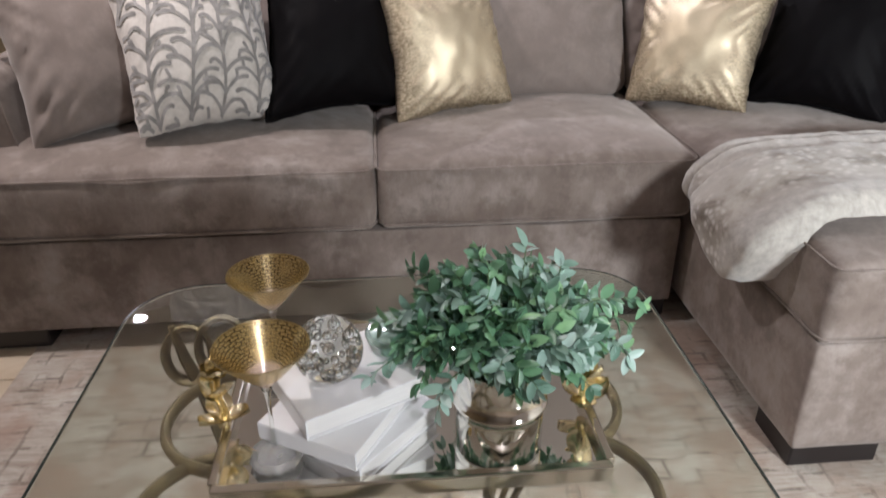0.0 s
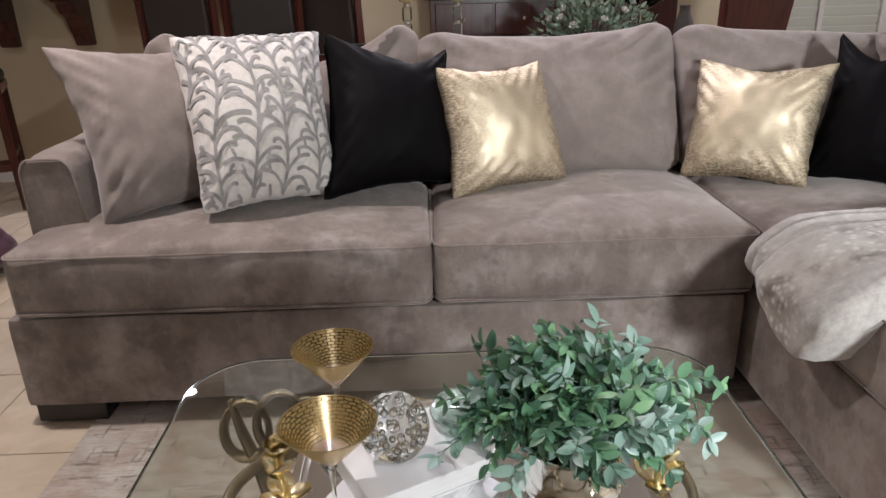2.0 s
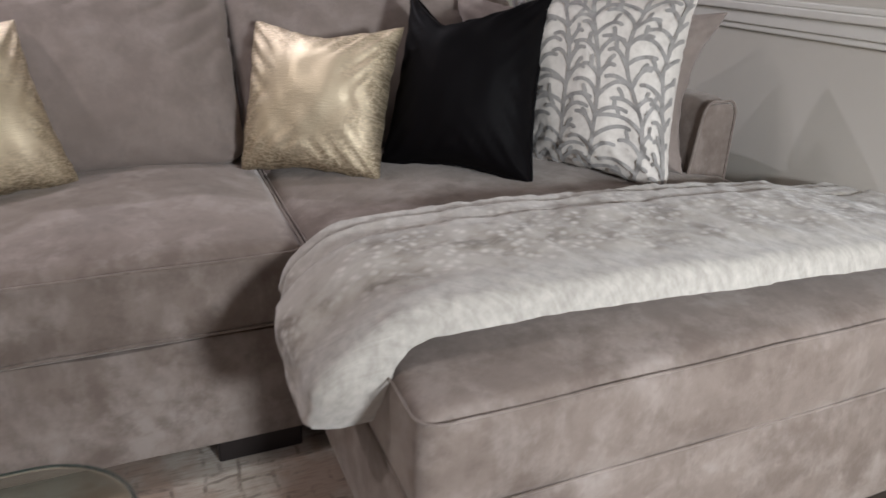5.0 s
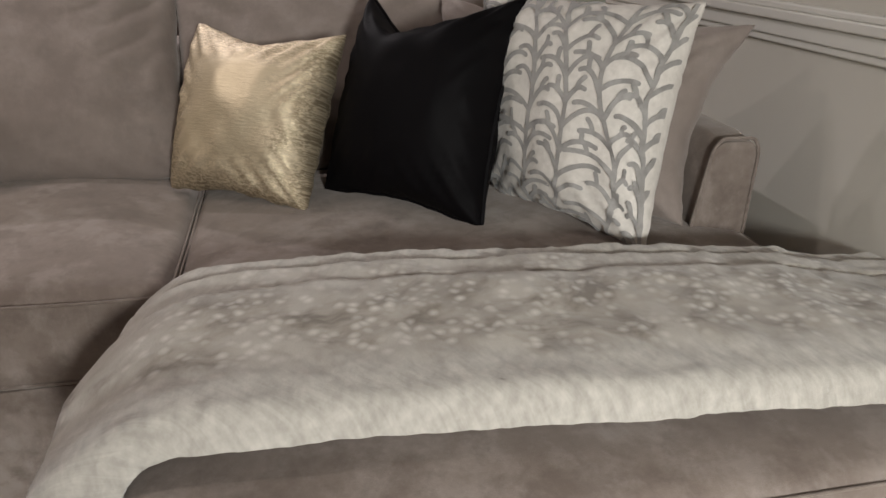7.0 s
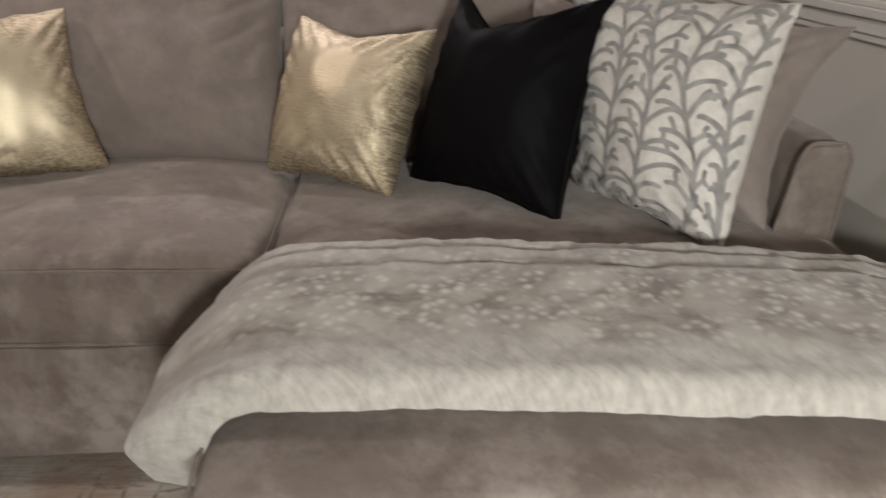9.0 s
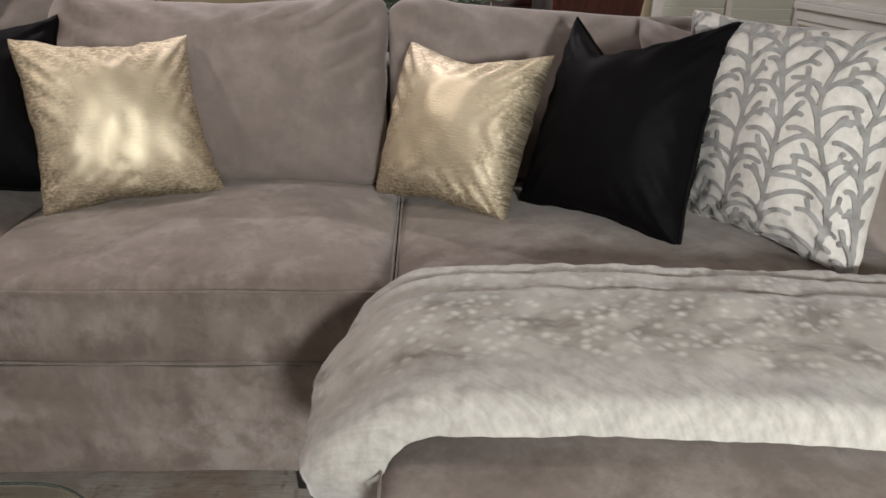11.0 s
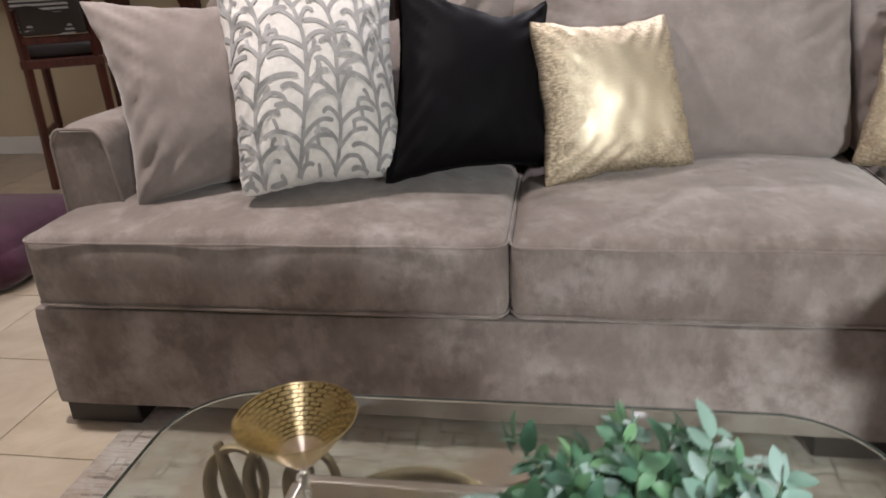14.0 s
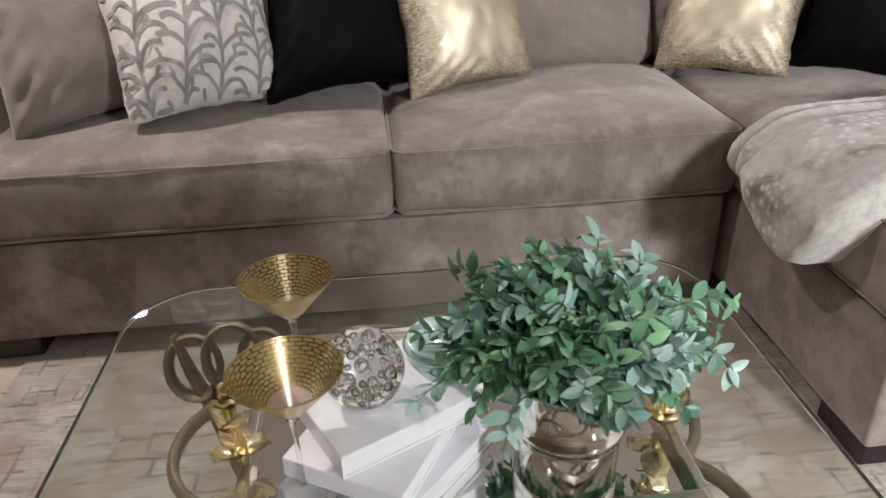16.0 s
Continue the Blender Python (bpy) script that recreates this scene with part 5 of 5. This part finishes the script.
flowers = thing("flower_arrangement", 1.02, 2.62, 0.7655, "white and grey-green flowers in a low dark bowl", "flowers")
part("bowl", lathe([(0.001, 0.0005), (0.07, 0.0005), (0.11, 0.05), (0.12, 0.09), (0.112, 0.09), (0.06, 0.02), (0.001, 0.016)], 32), BLACK_WOOD, flowers)
PETAL = material("ivory_petal", (0.55, 0.53, 0.47), 0.6)
SAGE = material("sage_leaf", (0.13, 0.18, 0.12), 0.6)
wire(SAGE, ramp(SAGE, noise_tex(SAGE, coords(SAGE), 60.0), ((0.3, (0.07, 0.12, 0.065)), (0.7, (0.22, 0.27, 0.19)))), "Base Color")
greens = bmesh.new()
for k in range(520):
    a, e, r = rng.uniform(0, 6.283), rng.uniform(-0.2, 1.3), rng.uniform(0.10, 0.27)
    p = Vector((1.45 * r * math.cos(a) * math.cos(e), r * math.sin(a) * math.cos(e), 0.11 + 0.85 * r * math.sin(e)))
    m = Matrix.Translation(p) @ p.to_track_quat("Y", "Z").to_matrix().to_4x4() @ Matrix.Rotation(rng.uniform(0, 6.283), 4, "Y") @ Matrix.Rotation(rng.uniform(0.1, 0.9), 4, "X")
    leaf_into(greens, m, rng.uniform(0.032, 0.055), 0.013)
tagged(part("leaves", greens, SAGE, flowers, "grey-green leaves"), kind="stuff")
for k in range(15):
    a, e, r = k * 2.4, rng.uniform(0.1, 1.3), rng.uniform(0.2, 0.26)
    p = Vector((1.4 * r * math.cos(a) * math.cos(e), r * math.sin(a) * math.cos(e), 0.11 + 0.9 * r * math.sin(e)))
    bm = bmesh.new()
    q = p.to_track_quat("Z", "Y").to_matrix().to_4x4()
    for ring, (count, tip) in enumerate(((6, 25), (5, 55))):
        for j in range(count):
            petal_into(bm, Matrix.Translation(p) @ q @ Matrix.Rotation(2 * math.pi * j / count + ring, 4, "Z") @ Matrix.Rotation(radians(tip), 4, "X"), 0.034, 0.014, 0.008, 4)
    part("blossom", bm, PETAL, flowers, "ivory blossom")

hurricane = thing("hurricane_vase", 1.38, 2.85, 0.7655, "footed glass vase holding green leaves", "vase")
part("glass", lathe([(0.001, 0.0005), (0.07, 0.0005), (0.065, 0.012), (0.014, 0.03), (0.012, 0.20), (0.05, 0.24), (0.15, 0.30), (0.165, 0.42), (0.160, 0.42), (0.145, 0.30), (0.05, 0.25), (0.001, 0.245)], 40), GLASS, hurricane)
inside = bmesh.new()
for k in range(90):
    a, r = rng.uniform(0, 6.283), rng.uniform(0.0, 0.10)
    m = Matrix.Translation((r * math.cos(a), r * math.sin(a), rng.uniform(0.31, 0.40))) @ Matrix.Rotation(rng.uniform(0, 6.283), 4, "Z") @ Matrix.Rotation(rng.uniform(-0.6, 0.9), 4, "X")
    leaf_into(inside, m, 0.04, 0.012)
tagged(part("leaves", inside, LEAF, hurricane, "green leaves in the vase"), kind="stuff")

grey_vase = part("grey_vase", lathe([(0.001, 0.0005), (0.05, 0.0005), (0.062, 0.05), (0.06, 0.14), (0.035, 0.20), (0.032, 0.235), (0.038, 0.25), (0.033, 0.25), (0.027, 0.235), (0.001, 0.20)], 32, 1.66, 2.86, 0.7655), material("grey_ceramic", (0.22, 0.21, 0.20), 0.35), None, "small grey ceramic vase on the dining table")
tagged(grey_vase, category="vase")


def dining_chair(x, y, turn):
    ob = thing("dining_chair", x, y, 0, "dark dining chair with a tall shaped back", "chair", "dining chairs")
    bm = bmesh.new()
    prof = [(-0.20, 0.50), (-0.24, 1.02), (-0.20, 1.09), (-0.12, 1.10), (-0.06, 1.15), (0.06, 1.15), (0.12, 1.10), (0.20, 1.09), (0.24, 1.02), (0.20, 0.50)]
    low = bm.faces.new([bm.verts.new((px, 0.10 * (pz - 0.5) ** 2 * 2, pz)) for px, pz in prof])
    up = bmesh.ops.extrude_face_region(bm, geom=[low])
    bmesh.ops.translate(bm, vec=(0, 0.05, 0), verts=[v for v in up["geom"] if isinstance(v, bmesh.types.BMVert)])
    bmesh.ops.recalc_face_normals(bm, faces=bm.faces)
    bmesh.ops.bevel(bm, geom=list(bm.edges), offset=0.008, segments=2, affect="EDGES")
    part("backrest", bm, RED_WOOD, ob, "dark shaped chair back", smooth=False)
    part("seat", slab(-0.23, 0.23, -0.42, 0.06, 0.42, 0.50, 0.03, 0.02, 0.0, 14, 14, 4), DARK_LEATHER, ob)
    for sx in (-0.19, 0.19):
        for sy in (-0.37, 0.03):
            part("leg", tube([(sx, sy, 0), (sx, sy, 0.42)], [0.018, 0.026], 4), RED_WOOD, ob, smooth=False)
    ob.matrix_world = pose(x, y, FZ, 0, 0, turn)
    return ob


chair = dining_chair(1.80, 2.30, 205)
chair.scale = (1.12, 1.12, 1.12)

# shuttered window on the back wall
window = thing("window_1", 3.3, 4.27, 1.1, "white louvred shutters over a wide window", "window", "", "structure")
WX0, WX1 = 2.70, 3.86
WXM = (WX0 + WX1) / 2
under(window, part("window_frame", box_into(box_into(box_into(box(WX0, WX0 + 0.08, 4.235, 4.299, 0.12, 2.2), WX1 - 0.08, WX1, 4.235, 4.299, 0.12, 2.2), WX0 + 0.082, WX1 - 0.082, 4.235, 4.299, 2.12, 2.2), WX0 + 0.082, WX1 - 0.082, 4.235, 4.299, 0.12, 0.2), WHITE_PAINT, smooth=False))
under(window, part("stile", box(WXM - 0.02, WXM + 0.02, 4.24, 4.298, 0.202, 2.118), WHITE_PAINT, smooth=False))
SHUTTER_PAINT = material("pale_shutter_paint", (0.72, 0.76, 0.66), 0.45)
for px0, px1 in ((WX0 + 0.084, WXM - 0.022), (WXM + 0.022, WX1 - 0.084)):
    for k in range(24):
        slat = part("slat", box(px0, px1, -0.041, 0.041, -0.004, 0.004, 0.002, 1), SHUTTER_PAINT, smooth=False)
        bmz = 0.24 + 0.079 * k
        slat.matrix_world = pose(0, 4.268, bmz, -76)
        under(window, slat)
switch = part("light_switch", box(3.95, 4.03, 4.292, 4.2995, 1.12, 1.24, 0.002, 1), WHITE_PAINT, None, "white light switch on the dining wall", smooth=False)
tagged(switch, category="switch", kind="structure")

# downlight trims in the ceiling
for spot, watts, size, aim, tone in DOWNLIGHTS:
    can = thing("downlight", spot[0], spot[1], 2.70, "round white recessed ceiling downlight", "lamp", "ceiling downlights")
    part("trim", lathe([(0.085, 0.006), (0.105, 0.006), (0.11, 0.019), (0.085, 0.019)], 32), WHITE_PAINT, can)

# floor tiles
tile_bm = box(-0.2265, 0.2265, -0.2265, 0.2265, -0.004, -0.0005, 0.0012, 1)
tile_mesh = bpy.data.meshes.new("tile")
tile_bm.to_mesh(tile_mesh)
tile_bm.free()
tile_mesh.materials.append(TILE)
for i in range(-11, 10):
    for j in range(-14, 10):
        x, y = 0.23 + 0.458 * i, 0.1 + 0.458 * j
        if -0.8 < x < 1.15 and -2.2 < y < 0.2 or x > 4.3 or y > 4.2 or x < -4.8 or y < -6.4:
            continue
        ob = new("tile", tile_mesh)
        ob.parent = floor
        ob.location = (x, y, FZ)

# unseen floor lamp behind the camera, added to carry the front light
lamp = thing("floor_lamp", LAMP_HEAD[0], LAMP_HEAD[1], FZ, "assumed floor lamp out of view, slim bronze with a tilted conical head", "lamp")
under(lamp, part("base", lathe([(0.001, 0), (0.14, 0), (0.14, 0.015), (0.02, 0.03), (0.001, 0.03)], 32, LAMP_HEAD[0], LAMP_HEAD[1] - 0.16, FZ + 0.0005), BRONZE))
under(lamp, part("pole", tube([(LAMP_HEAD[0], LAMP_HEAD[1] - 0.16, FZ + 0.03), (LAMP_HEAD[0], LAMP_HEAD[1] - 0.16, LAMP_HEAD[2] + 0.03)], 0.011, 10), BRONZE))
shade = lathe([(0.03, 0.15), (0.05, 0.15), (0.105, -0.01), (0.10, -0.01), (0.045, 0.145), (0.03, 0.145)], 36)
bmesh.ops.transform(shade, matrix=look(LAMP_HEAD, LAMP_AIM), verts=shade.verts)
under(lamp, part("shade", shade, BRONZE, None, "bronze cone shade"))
